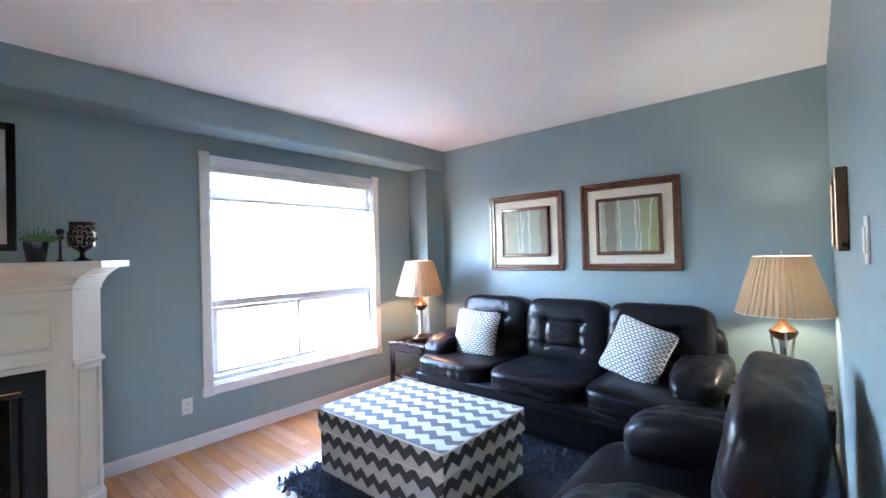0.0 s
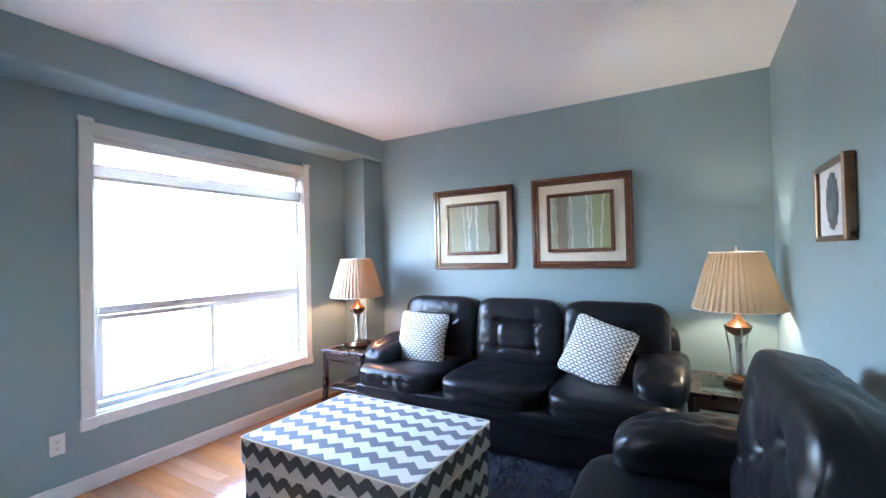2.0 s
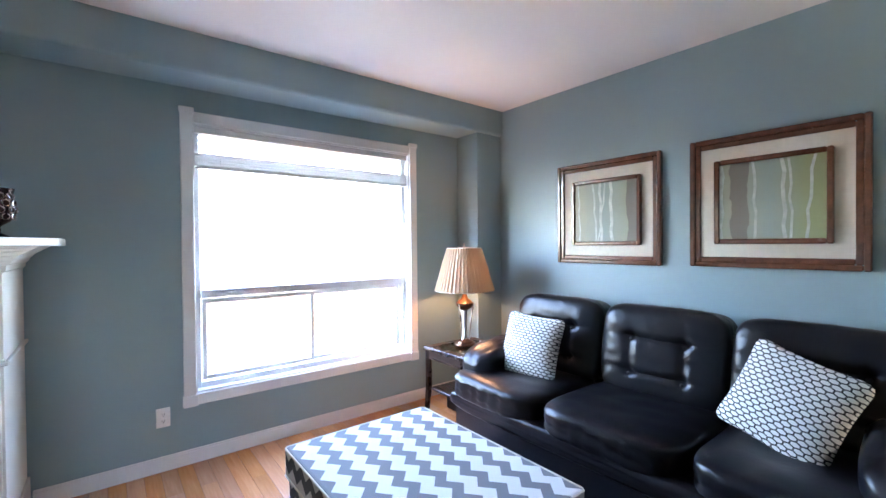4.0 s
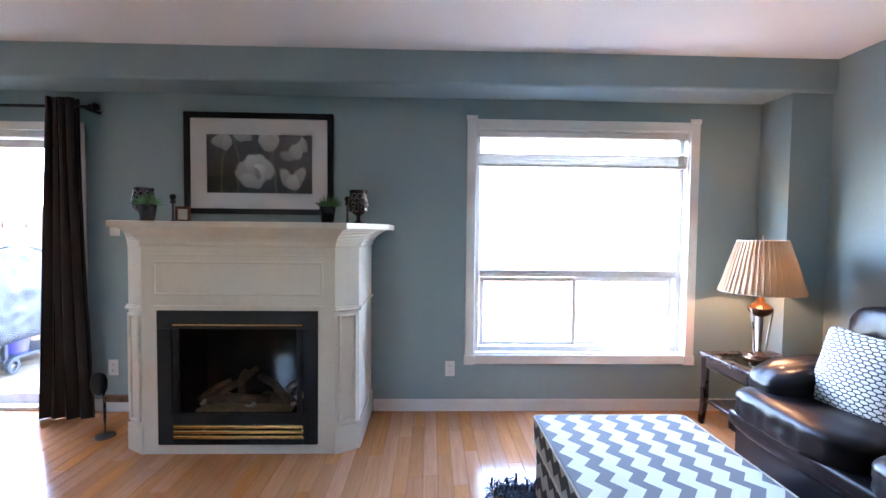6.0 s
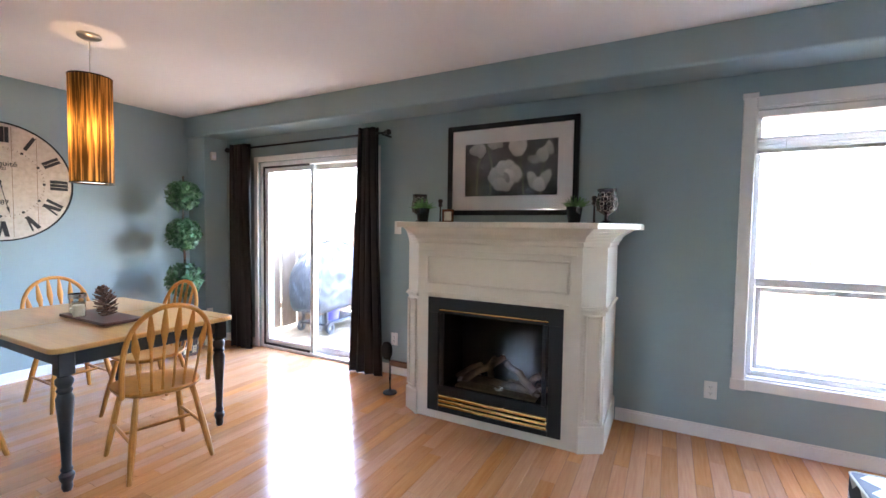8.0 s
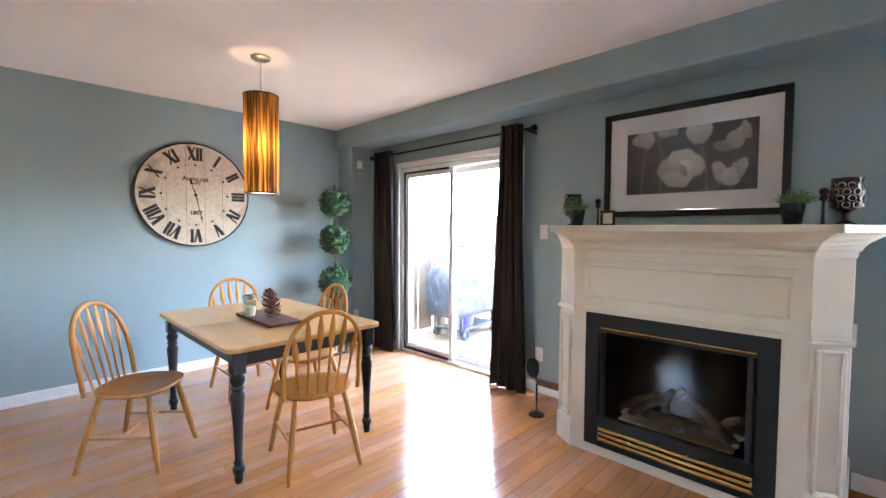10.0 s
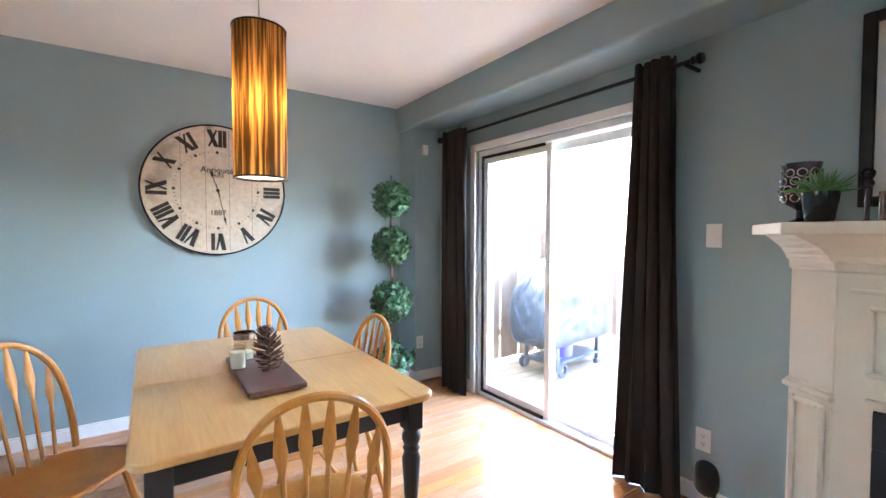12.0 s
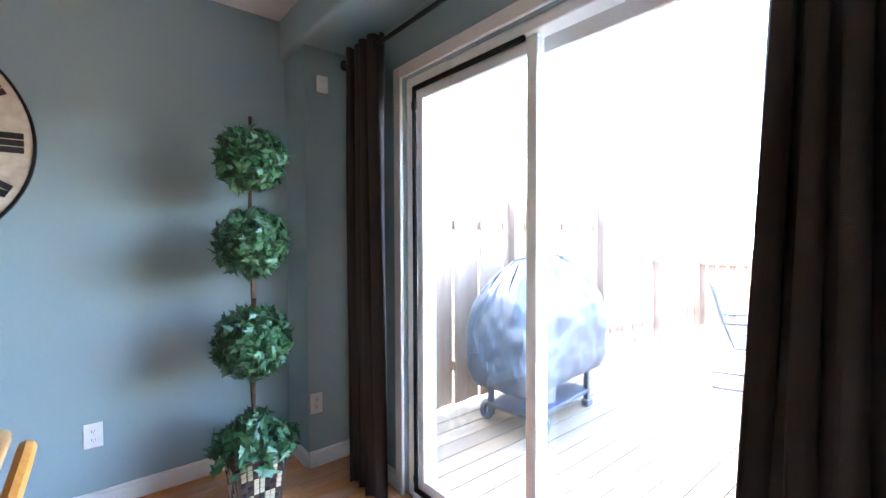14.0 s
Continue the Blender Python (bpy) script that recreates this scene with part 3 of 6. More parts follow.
# ---- curtains ----
def curtain(name, yc, x, w_top, w_bot, z_top, folds, lean=0.0, label=""):
    root = thing(name, (x, yc, 0), label, "curtain", "patio door curtains")
    bm = B()
    n, hgt = folds * 12, 26
    for side in (0, 1):
        rows = []
        for j in range(hgt + 1):
            f = j / hgt
            w = w_top + (w_bot - w_top) * (1 - f) ** 1.3
            r = []
            for i in range(n + 1):
                u = i / n
                ph = u * folds * 2 * math.pi
                amp = 0.036 * (1.0 - 0.25 * (1 - f)) * (1 + 0.25 * math.sin(3.1 * u * folds))
                yy = (u - 0.5) * w + 0.012 * math.sin(ph * 2 + 3 * f) + lean * (1 - f)
                xx = amp * math.sin(ph + 0.35 * math.sin(4 * f + u * 5)) + side * 0.004
                r.append(bm.verts.new((xx, yy, 0.004 + f * (z_top - 0.004) + 0.002 * math.sin(ph * 0.7))))
            rows.append(r)
        for p, q in zip(rows, rows[1:]):
            for i in range(n):
                bm.faces.new((p[i], p[i + 1], q[i + 1], q[i]) if side else (p[i], q[i], q[i + 1], p[i + 1]))
    part("cloth", bm, CURTAIN, root, smooth=True)
    for i in range(folds):
        yy = ((i + 0.5) / folds - 0.5) * w_top
        r = lathe(B(), [(0.019, -0.003), (0.026, -0.003), (0.026, 0.003), (0.019, 0.003), (0.019, -0.003)], 16)
        ob = part("grommet", r, BLACK, root, "metal grommet")
        ob.matrix_basis = pose(0.0, yy, z_top - 0.05, 90, 0, 0)
    return root


curtain("curtain", -1.582, -3.1, 0.185, 0.38, 2.255, 4, -0.025, "dark brown grommet curtain gathered beside the fireplace")
curtain("curtain", -3.33, -3.1, 0.28, 0.32, 2.245, 4, 0.0, "dark brown grommet curtain gathered by the corner")
rod = thing("curtain_rod", (-3.1, 0, 2.2), "thin black metal curtain rod", "curtain rod")
part("rod", tube(B(), [(0, -3.52, 0), (0, -1.4, 0)], 0.0105, 12), BLACK, rod, smooth=True)
for yy, s in ((-1.4, 1), (-3.52, -1)):
    ob = part("finial", lathe(B(), [(0.001, 0.05), (0.022, 0.048), (0.028, 0.03), (0.016, 0.012), (0.02, 0.0), (0.011, -0.01)], 16), BLACK, rod, smooth=True)
    ob.matrix_basis = pose(0, yy, 0, -90 * s, 0, 0)
for yy in (-1.43, -3.49):
    part("bracket", box(B(), -0.13, 0.005, yy - 0.008, yy + 0.008, -0.02, -0.004, 0.002), BLACK, rod)

# ---- fireplace ----
FY = -0.17
fp = thing("fireplace", (WX, FY, 0), "cream painted wooden fireplace with black gas insert", "fireplace")


def plan(front, side, cham_y, cham_x):
    """Half-hexagon plan against the wall."""
    return [(0, -side), (front - cham_x, -side), (front, -side + cham_y), (front, side - cham_y), (front - cham_x, side), (0, side)]


FD = 0.628
fw0, fw1, fz0, fz1 = -0.485, 0.468, 0.058, 0.874
bm = B()
# surround, built as four boards round the firebox opening
o = plan(FD, 0.7, 0.133, 0.075)
for ya, yb, za, zb in ((-0.57, fw0, 0, 1.26), (fw1, 0.57, 0, 1.26), (fw0, fw1, fz1, 1.26), (fw0, fw1, 0, fz0)):
    part("front_board", box(B(), FD - 0.05, FD, ya, yb, za, zb), CREAM, fp)
bm.free()
for s in (-1, 1):
    bm = B()
    pts = [(0.0, s * 0.5), (0, s * 0.7), (FD - 0.075, s * 0.7), (FD, s * 0.571), (FD - 0.05, s * 0.562), (FD - 0.11, s * 0.5)]
    prism(bm, pts if s > 0 else pts[::-1], 0, 1.26)
    pil = part("pilaster", bm, CREAM, fp)
    # canted face trim: plinth, necking and raised panel frame
    d = Vector((0.075, -s * 0.129, 0))
    ln = d.length
    nrm = Vector((0.129, s * 0.075, 0)).normalized()
    org = Vector((FD - 0.075, s * 0.7, 0))
    rot = Matrix((( d.x / ln, nrm.x, 0, org.x), (d.y / ln, nrm.y, 0, org.y), (0, 0, 1, 0), (0, 0, 0, 1)))
    part("plinth", box(B(), -0.008, ln + 0.008, 0, 0.014, 0, 0.17, 0.004), CREAM, pil).matrix_basis = rot
    part("necking", box(box(B(), -0.01, ln + 0.01, 0, 0.02, 0.87, 0.888, 0.005), -0.004, ln + 0.004, 0, 0.012, 0.886, 0.9, 0.004), CREAM, pil).matrix_basis = rot
    for aa, bb, ca, cb in ((0.016, 0.034, 0.19, 0.85), (ln - 0.034, ln - 0.016, 0.19, 0.85), (0.034, ln - 0.034, 0.19, 0.208), (0.034, ln - 0.034, 0.832, 0.85)):
        part("panel_bead", box(B(), aa, bb, 0, 0.02, ca, cb, 0.006), CREAM, pil).matrix_basis = rot
    yy = s * 0.7
    part("plinth", box(B(), 0, FD - 0.085, min(yy, yy + s * 0.012), max(yy, yy + s * 0.012), 0, 0.17, 0.004), CREAM, pil)
    part("necking", box(B(), 0, FD - 0.08, min(yy, yy + s * 0.016), max(yy, yy + s * 0.016), 0.87, 0.888, 0.004), CREAM, pil)
bm = B()
for ya, yb, za, zb in ((-0.5, 0.5, 0.965, 0.98), (-0.5, 0.5, 1.155, 1.17), (-0.5, -0.485, 0.98, 1.155), (0.485, 0.5, 0.98, 1.155)):
    part("frieze_bead", box(B(), FD, FD + 0.012, ya, yb, za, zb, 0.004), CREAM, fp)
part("frieze_bead", box(B(), FD, FD + 0.008, -0.54, 0.54, 1.2, 1.212, 0.002), CREAM, fp)
part("frieze_bead", box(B(), FD, FD + 0.008, -0.5, 0.5, 0.895, 0.905, 0.002), CREAM, fp)
bm = B()
steps = [(0.0, 1.255), (0.01, 1.262), (0.012, 1.285), (0.022, 1.29), (0.028, 1.305), (0.045, 1.325), (0.075, 1.345), (0.1, 1.36), (0.108, 1.366)]
rings = []
for ov, z in steps:
    rings.append([bm.verts.new((x, yv, z)) for x, yv in plan(FD + ov, 0.7 + ov, 0.133 + ov * 0.3, 0.075 + ov * 1.9)])
for p, q in zip(rings, rings[1:]):
    for i in range(5):
        bm.faces.new((p[i], p[i + 1], q[i + 1], q[i]))
bm.faces.new(rings[0][::-1]), bm.faces.new(rings[-1])
part("crown_moulding", bm, CREAM, fp)
part("mantel_shelf", prism(B(), plan(FD + 0.14, 0.868, 0.2, 0.36), 1.366, 1.403, 0.005), CREAM, fp)
# gas insert
bm = B()
for ya, yb, za, zb in ((fw0, fw1, fz1 - 0.11, fz1), (fw0, fw0 + 0.085, fz0, fz1 - 0.11), (fw1 - 0.085, fw1, fz0, fz1 - 0.11), (fw0 + 0.085, fw1 - 0.085, fz0, fz0 + 0.035), (fw0 + 0.085, fw1 - 0.085, fz0 + 0.125, fz0 + 0.19)):
    box(bm, FD - 0.03, FD + 0.006, ya, yb, za, zb, 0.003)
box(bm, FD - 0.03, FD - 0.02, fw0 + 0.085, fw1 - 0.085, fz0 + 0.03, fz0 + 0.13)
box(bm, FD - 0.02, FD + 0.012, fw0 + 0.1, fw0 + 0.125, fz0 + 0.19, fz1 - 0.11, 0.003), box(bm, FD - 0.02, FD + 0.012, fw1 - 0.125, fw1 - 0.1, fz0 + 0.19, fz1 - 0.11, 0.003)
ins = part("insert_frame", bm, BLACK, fp, "black metal gas insert")
for i in range(3):
    part("louvre", box(B(), FD - 0.01, FD + 0.01, fw0 + 0.09, fw1 - 0.09, fz0 + 0.038 + i * 0.031, fz0 + 0.058 + i * 0.031, 0.004), BRASS, ins, "brass louvre bar")
part("trim_bar", tube(B(), [(FD + 0.012, fw0 + 0.1, fz1 - 0.085), (FD + 0.012, fw1 - 0.09, fz1 - 0.085)], 0.006, 8), BRASS, ins, "thin brass bar", True)
bm = B()
ya, yb, za, zb, xb = fw0 + 0.08, fw1 - 0.08, fz0 + 0.16, fz1 - 0.1, FD - 0.42
for q in ((xb - 0.01, xb, ya, yb, za, zb), (xb, FD - 0.03, ya - 0.01, ya, za, zb), (xb, FD - 0.03, yb, yb + 0.01, za, zb), (xb, FD - 0.03, ya, yb, zb, zb + 0.01), (xb, FD - 0.03, ya, yb, za - 0.01, za)):
    box(bm, *q)
part("firebox", bm, SOOT, ins, "sooty firebrick lining")
ob = part("glass", box(B(), FD - 0.014, FD - 0.01, fw0 + 0.1, fw1 - 0.1, fz0 + 0.18, fz1 - 0.105), FIREGLASS, ins)
ob.visible_shadow = False
part("grate", box(B(), FD - 0.3, FD - 0.06, -0.3, 0.28, za, za + 0.03, 0.008), STRAW, ins, "pale ember bed")
rng = random.Random(9)
for p, q, r in (((-0.28, 0.05, 0.05), (0.26, 0.12, 0.06), 0.042), ((-0.25, 0.14, 0.06), (0.02, 0.03, 0.23), 0.034), ((0.28, 0.14, 0.06), (0.04, 0.04, 0.2), 0.036), ((-0.1, 0.02, 0.05), (-0.03, 0.12, 0.25), 0.032), ((-0.33, 0.1, 0.05), (-0.16, 0.02, 0.16), 0.03), ((0.17, 0.02, 0.06), (0.3, 0.1, 0.17), 0.034)):
    pts = [Vector((xb + 0.16 + p[1] + (q[1] - p[1]) * k / 5, p[0] + (q[0] - p[0]) * k / 5, za + p[2] + (q[2] - p[2]) * k / 5)) + Vector([rng.uniform(-0.008, 0.008) for _ in range(3)]) for k in range(6)]
    part("log", tube(B(), pts, r * 0.8, 9, r * 0.62), LOG, ins, smooth=True)
for k in range(26):
    c = (xb + rng.uniform(0.14, 0.34), rng.uniform(-0.31, 0.3), za + 0.03 + rng.uniform(0.0, 0.03))
    sz = rng.uniform(0.022, 0.055)
    part("ember_stone", puff(B(), c, (sz, sz * rng.uniform(1, 1.6), sz * 0.8), 2.6, 3, lambda x, y, z, q=k: Vector((noise.noise(Vector((x * 2 + q, y * 2, z * 2))) * 0.012,) * 3)), LOG if k % 3 else WHITETWIG, ins, "pale ember stone")


# ---- mantel things ----
MZ = 1.403


def hurricane(x, yv):
    t = thing("candle_holder", (x, yv, MZ), "smoked glass candle holder with silver rings on the mantel", "candle holder", "mantel candle holders")
    prof = [(0.001, 0), (0.042, 0), (0.045, 0.006), (0.03, 0.014), (0.013, 0.024), (0.012, 0.05), (0.02, 0.058), (0.045, 0.075), (0.062, 0.105), (0.064, 0.135), (0.056, 0.17), (0.053, 0.19), (0.06, 0.222), (0.057, 0.222), (0.05, 0.19), (0.053, 0.165), (0.06, 0.135), (0.04, 0.08), (0.001, 0.07)]
    cup = part("cup", lathe(B(), prof, 28), SMOKE, t, smooth=True)
    ring = mesh_of("ring", lathe(B(), [(0.011, -0.003), (0.015, -0.003), (0.016, 0.002), (0.012, 0.003), (0.011, -0.003)], 12), SILVER)
    for j, (z, r) in enumerate(((0.095, 0.059), (0.125, 0.065), (0.155, 0.061), (0.185, 0.055))):
        for i in range(10):
            an = 2 * math.pi * (i + 0.5 * (j % 2)) / 10
            piece("ring", ring, cup, Matrix.Translation((r * math.cos(an), r * math.sin(an), z)) @ Matrix.Rotation(an, 4, "Z") @ Matrix.Rotation(math.pi / 2, 4, "Y"))


def leaf_cloud(bm, rng, count, place, size, star=True):
    """Many small bent leaves, set by place(rng), which gives a point and an outward direction."""
    for _ in range(count):
        p, d = place(rng)
        d = (d + Vector([rng.gauss(0, 0.55) for _ in range(3)])).normalized()
        side = d.cross(Vector([rng.gauss(0, 1) for _ in range(3)])).normalized()
        along = side.cross(d).normalized() * 1.0 + d * rng.uniform(0.1, 0.8)
        s = size * rng.uniform(0.65, 1.25)
        shape = [(0, 0), (0.28, 0.12), (0.55, 0.02), (0.36, 0.42), (0.42, 0.62), (0.18, 0.62), (0, 1.05), (-0.18, 0.62), (-0.42, 0.62), (-0.36, 0.42), (-0.55, 0.02), (-0.28, 0.12)] if star else [(0, 0), (0.16, 0.4), (0, 1), (-0.16, 0.4)]
        vs = [bm.verts.new(p + side * (u * s) + along * ((w - 0.4) * s) + d * (-abs(u) * 0.35 * s)) for u, w in shape]
        if star:
            c = bm.verts.new(p + d * 0.05 * s)
            for i in range(len(vs)):
                bm.faces.new((c, vs[i], vs[(i + 1) % len(vs)]))
        else:
            bm.faces.new(vs)
    return bm


def mantel_plant(x, yv):
    t = thing("potted_plant", (x, yv, MZ), "small green succulent in a glossy black pot on the mantel", "potted plant", "mantel plants")
    part("pot", lathe(B(), [(0.001, 0), (0.036, 0), (0.04, 0.01), (0.052, 0.1), (0.052, 0.11), (0.046, 0.11), (0.044, 0.095), (0.001, 0.09)], 24), GLOSSPOT, t, smooth=True)
    rng = random.Random(int(yv * 100))
    bm = B()
    for i in range(70):
        an, el = rng.uniform(0, 2 * math.pi), rng.uniform(0.25, 1.45)
        ln = rng.uniform(0.05, 0.1)
        d = Vector((math.cos(an) * math.cos(el), math.sin(an) * math.cos(el), math.sin(el)))
        p = Vector((0.02 * math.cos(an), 0.02 * math.sin(an), 0.1))
        tube(bm, [p, p + d * ln * 0.5, p + d * ln + Vector((0, 0, -0.008))], 0.0065, 4, 0.0012)
    leaf_cloud(bm, rng, 60, lambda r: ((lambda v: (Vector((v.x * 0.045, v.y * 0.045, 0.115 + abs(v.z) * 0.03)), v))(Vector([r.gauss(0, 1) for _ in range(3)]).normalized())), 0.026, False)
    part("leaves", bm, LEAF2, t)


def bottle_stopper(x, yv):
    t = thing("candlestick", (x, yv, MZ), "slim dark metal candlestick on the mantel", "candlestick", "mantel candlesticks")
    part("stem", lathe(B(), [(0.001, 0), (0.024, 0), (0.022, 0.008), (0.008, 0.014), (0.006, 0.12), (0.016, 0.128), (0.018, 0.14), (0.012, 0.15), (0.018, 0.16), (0.02, 0.175), (0.012, 0.186), (0.001, 0.188)], 14), SMOKE, t, smooth=True)


hurricane(-2.88, 0.49)
mantel_plant(-2.85, 0.295)
bottle_stopper(-2.95, 0.405)
hurricane(-2.9, -0.915)
mantel_plant(-2.82, -0.84)
bottle_stopper(-2.93, -0.745)
t = thing("photo_frame", (-2.9, -0.66, MZ), "small reddish wooden photo frame on the mantel", "photo frame", turn=-4)
bm = B()
for q in ((0, 0.012, -0.05, -0.034, 0, 0.105), (0, 0.012, 0.034, 0.05, 0, 0.105), (0, 0.012, -0.034, 0.034, 0, 0.018), (0, 0.012, -0.034, 0.034, 0.087, 0.105)):
    box(bm, *q, 0.002)
part("frame", bm, FRAME_BROWN, t)
part("print", box(B(), 0.002, 0.005, -0.034, 0.034, 0.018, 0.087), LINEN, t)
part("stand", box(B(), -0.04, 0.0, -0.01, 0.01, 0, 0.05), BLACK, t)


# ---- tulip picture ----
def tulip_mat():
    """A black and white print of tulips: soft petal shapes on a dark ground."""
    m, nt, b, co, xyz = plain("tulip_print", 0.35)
    u, v = xyz[1], xyz[2]
    n = nt.nodes.new("ShaderNodeTexNoise")
    n.inputs["Scale"].default_value, n.inputs["Detail"].default_value = 14, 4
    nt.links.new(co.outputs["Object"], n.inputs["Vector"])
    wob = mathn(nt, "MULTIPLY", mathn(nt, "SUBTRACT", n.outputs["Fac"], 0.5), 0.05)
    u, v = mathn(nt, "ADD", u, wob), mathn(nt, "SUBTRACT", v, wob)
    c = mixn(nt, n.outputs["Fac"], (0.008, 0.009, 0.01), (0.035, 0.037, 0.038))
    for x0, x1, bow in ((-0.3, -0.24, 0.03), (-0.13, -0.16, -0.05), (0.11, 0.09, 0.02), (0.24, 0.3, 0.02)):
        line = mathn(nt, "MULTIPLY_ADD", v, (x1 - x0) / 0.4, (x0 + x1) / 2)
        line = mathn(nt, "ADD", line, mathn(nt, "MULTIPLY", mathn(nt, "MULTIPLY", v, v), bow * 20))
        d = mathn(nt, "ABSOLUTE", mathn(nt, "SUBTRACT", u, line))
        f = mathn(nt, "MAXIMUM", mathn(nt, "MULTIPLY_ADD", d, -70.0, 0.8), 0.0)
        c = mixn(nt, mathn(nt, "MULTIPLY", f, 0.7), c, (0.2, 0.24, 0.13))
    petals = [(-0.28, 0.17, 0.075, 0.055, 0.2, 0.55), (-0.24, 0.15, 0.04, 0.06, -0.3, 0.6), (-0.13, 0.2, 0.06, 0.04, 0, 0.6), (-0.09, 0.21, 0.03, 0.05, 0.4, 0.5), (0.04, 0.17, 0.05, 0.07, 0.3, 0.75),
              (0.1, 0.17, 0.045, 0.07, -0.3, 0.7), (0.07, 0.13, 0.06, 0.04, 0, 0.65), (0.27, 0.1, 0.05, 0.07, -0.5, 0.6), (0.2, 0.06, 0.06, 0.035, -0.3, 0.35), (0.32, 0.14, 0.03, 0.06, 0.2, 0.5),
              (-0.11, -0.06, 0.075, 0.08, 0.5, 0.5), (-0.03, 0.01, 0.09, 0.07, 0.2, 0.72), (0.04, -0.05, 0.065, 0.085, -0.2, 0.66), (-0.05, -0.12, 0.1, 0.06, 0, 0.6), (0.0, -0.05, 0.05, 0.05, 0.7, 0.85), (-0.02, -0.07, 0.025, 0.05, 0.4, 0.3),
              (0.19, -0.1, 0.045, 0.08, 0.35, 0.6), (0.29, -0.09, 0.04, 0.085, -0.35, 0.55), (0.24, -0.13, 0.05, 0.06, 0, 0.75)]
    for x, z, a, bb, turn, tone in petals:
        dx, dz = mathn(nt, "SUBTRACT", u, x), mathn(nt, "SUBTRACT", v, z)
        p = mathn(nt, "MULTIPLY_ADD", dx, math.cos(turn) / a, mathn(nt, "MULTIPLY", dz, math.sin(turn) / a))
        q = mathn(nt, "MULTIPLY_ADD", dx, -math.sin(turn) / bb, mathn(nt, "MULTIPLY", dz, math.cos(turn) / bb))
        r = mathn(nt, "ADD", mathn(nt, "MULTIPLY", p, p), mathn(nt, "MULTIPLY", q, q))
        f = mathn(nt, "MINIMUM", mathn(nt, "MAXIMUM", mathn(nt, "MULTIPLY_ADD", r, -2.6, 2.6), 0.0), 0.95)
        sh = mathn(nt, "MULTIPLY_ADD", q, 0.18, mathn(nt, "MULTIPLY_ADD", n.outputs["Fac"], 0.3, 0.62))
        tone_c = nt.nodes.new("ShaderNodeCombineColor")
        for i, w in enumerate((1.0, 0.97, 0.93)):
            nt.links.new(mathn(nt, "MULTIPLY", sh, tone * 0.95 * w), tone_c.inputs[i])
        c = mixn(nt, f, c, tone_c.outputs[0])
    nt.links.new(c, b.inputs["Base Color"])
    return m


def ring_frame(bm, w, h, t, d0, d1, bevel=0.004):
    """A picture frame in the y-z plane, centred, t wide, from depth d0 to d1."""
    box(bm, d0, d1, -w / 2, -w / 2 + t, -h / 2, h / 2, bevel), box(bm, d0, d1, w / 2 - t, w / 2, -h / 2, h / 2, bevel)
    box(bm, d0, d1, -w / 2 + t, w / 2 - t, -h / 2, -h / 2 + t, bevel), box(bm, d0, d1, -w / 2 + t, w / 2 - t, h / 2 - t, h / 2, bevel)
    if not bevel:
        bmesh.ops.remove_doubles(bm, verts=bm.verts[:], dist=1e-5)
    return bm


INKWASH = mat("ink_wash", (0.16, 0.18, 0.18), 0.7, vary=0.6, scale=40, dark=(0.03, 0.035, 0.035))
MATBOARD = mat("white_mat_board", (0.74, 0.72, 0.71), 0.8, vary=0.03)
tw, th = 1.075, 0.735
pic = thing("tulip_picture", (WX + 0.002, -0.287, 1.84), "black framed print of white tulips above the mantel", "picture")
part("frame", ring_frame(B(), tw, th, 0.04, 0, 0.032), BLACK, pic)
part("mat_board", ring_frame(B(), tw - 0.08, th - 0.08, 0.115, 0.006, 0.012, 0), MATBOARD, pic, "white mat board")
part("print", box(B(), 0.004, 0.007, -tw / 2 + 0.15, tw / 2 - 0.15, -th / 2 + 0.15, th / 2 - 0.15), tulip_mat(), pic, "black and white tulip photograph")
ob = part("glass", box(B(), 0.018, 0.02, -tw / 2 + 0.04, tw / 2 - 0.04, -th / 2 + 0.04, th / 2 - 0.04), glass("picture_glass", (1, 1, 1), 0.0), pic)
ob.visible_shadow = False


# ---- birch pictures ----
def birch_mat(name, left, mid_c, right, dark_at):
    m, nt, b, co, xyz = plain(name, 0.55)
    n = nt.nodes.new("ShaderNodeTexNoise")
    n.inputs["Scale"].default_value, n.inputs["Detail"].default_value = 9, 6
    nt.links.new(co.outputs["Object"], n.inputs["Vector"])
    u = mathn(nt, "ADD", xyz[1], mathn(nt, "MULTIPLY", mathn(nt, "SUBTRACT", n.outputs["Fac"], 0.5), 0.06))
    c = mixn(nt, mathn(nt, "MINIMUM", mathn(nt, "MAXIMUM", mathn(nt, "MULTIPLY_ADD", u, 4.0, 0.5), 0), 1), left, right)
    f = mathn(nt, "MAXIMUM", mathn(nt, "MULTIPLY_ADD", mathn(nt, "ABSOLUTE", u), -6.0, 1.0), 0.0)
    c = mixn(nt, f, c, mid_c)
    d = mathn(nt, "LESS_THAN", mathn(nt, "ABSOLUTE", mathn(nt, "SUBTRACT", u, dark_at)), 0.042)
    c = mixn(nt, mathn(nt, "MULTIPLY", d, 0.75), c, (0.1, 0.06, 0.05))
    c = mixn(nt, mathn(nt, "MULTIPLY", n.outputs["Fac"], 0.3), c, (0.2, 0.2, 0.17))
    nt.links.new(c, b.inputs["Base Color"])
    return m


BIRCH = mat("painted_birch_trunk", (0.55, 0.58, 0.52), 0.6, vary=0.35, scale=25)


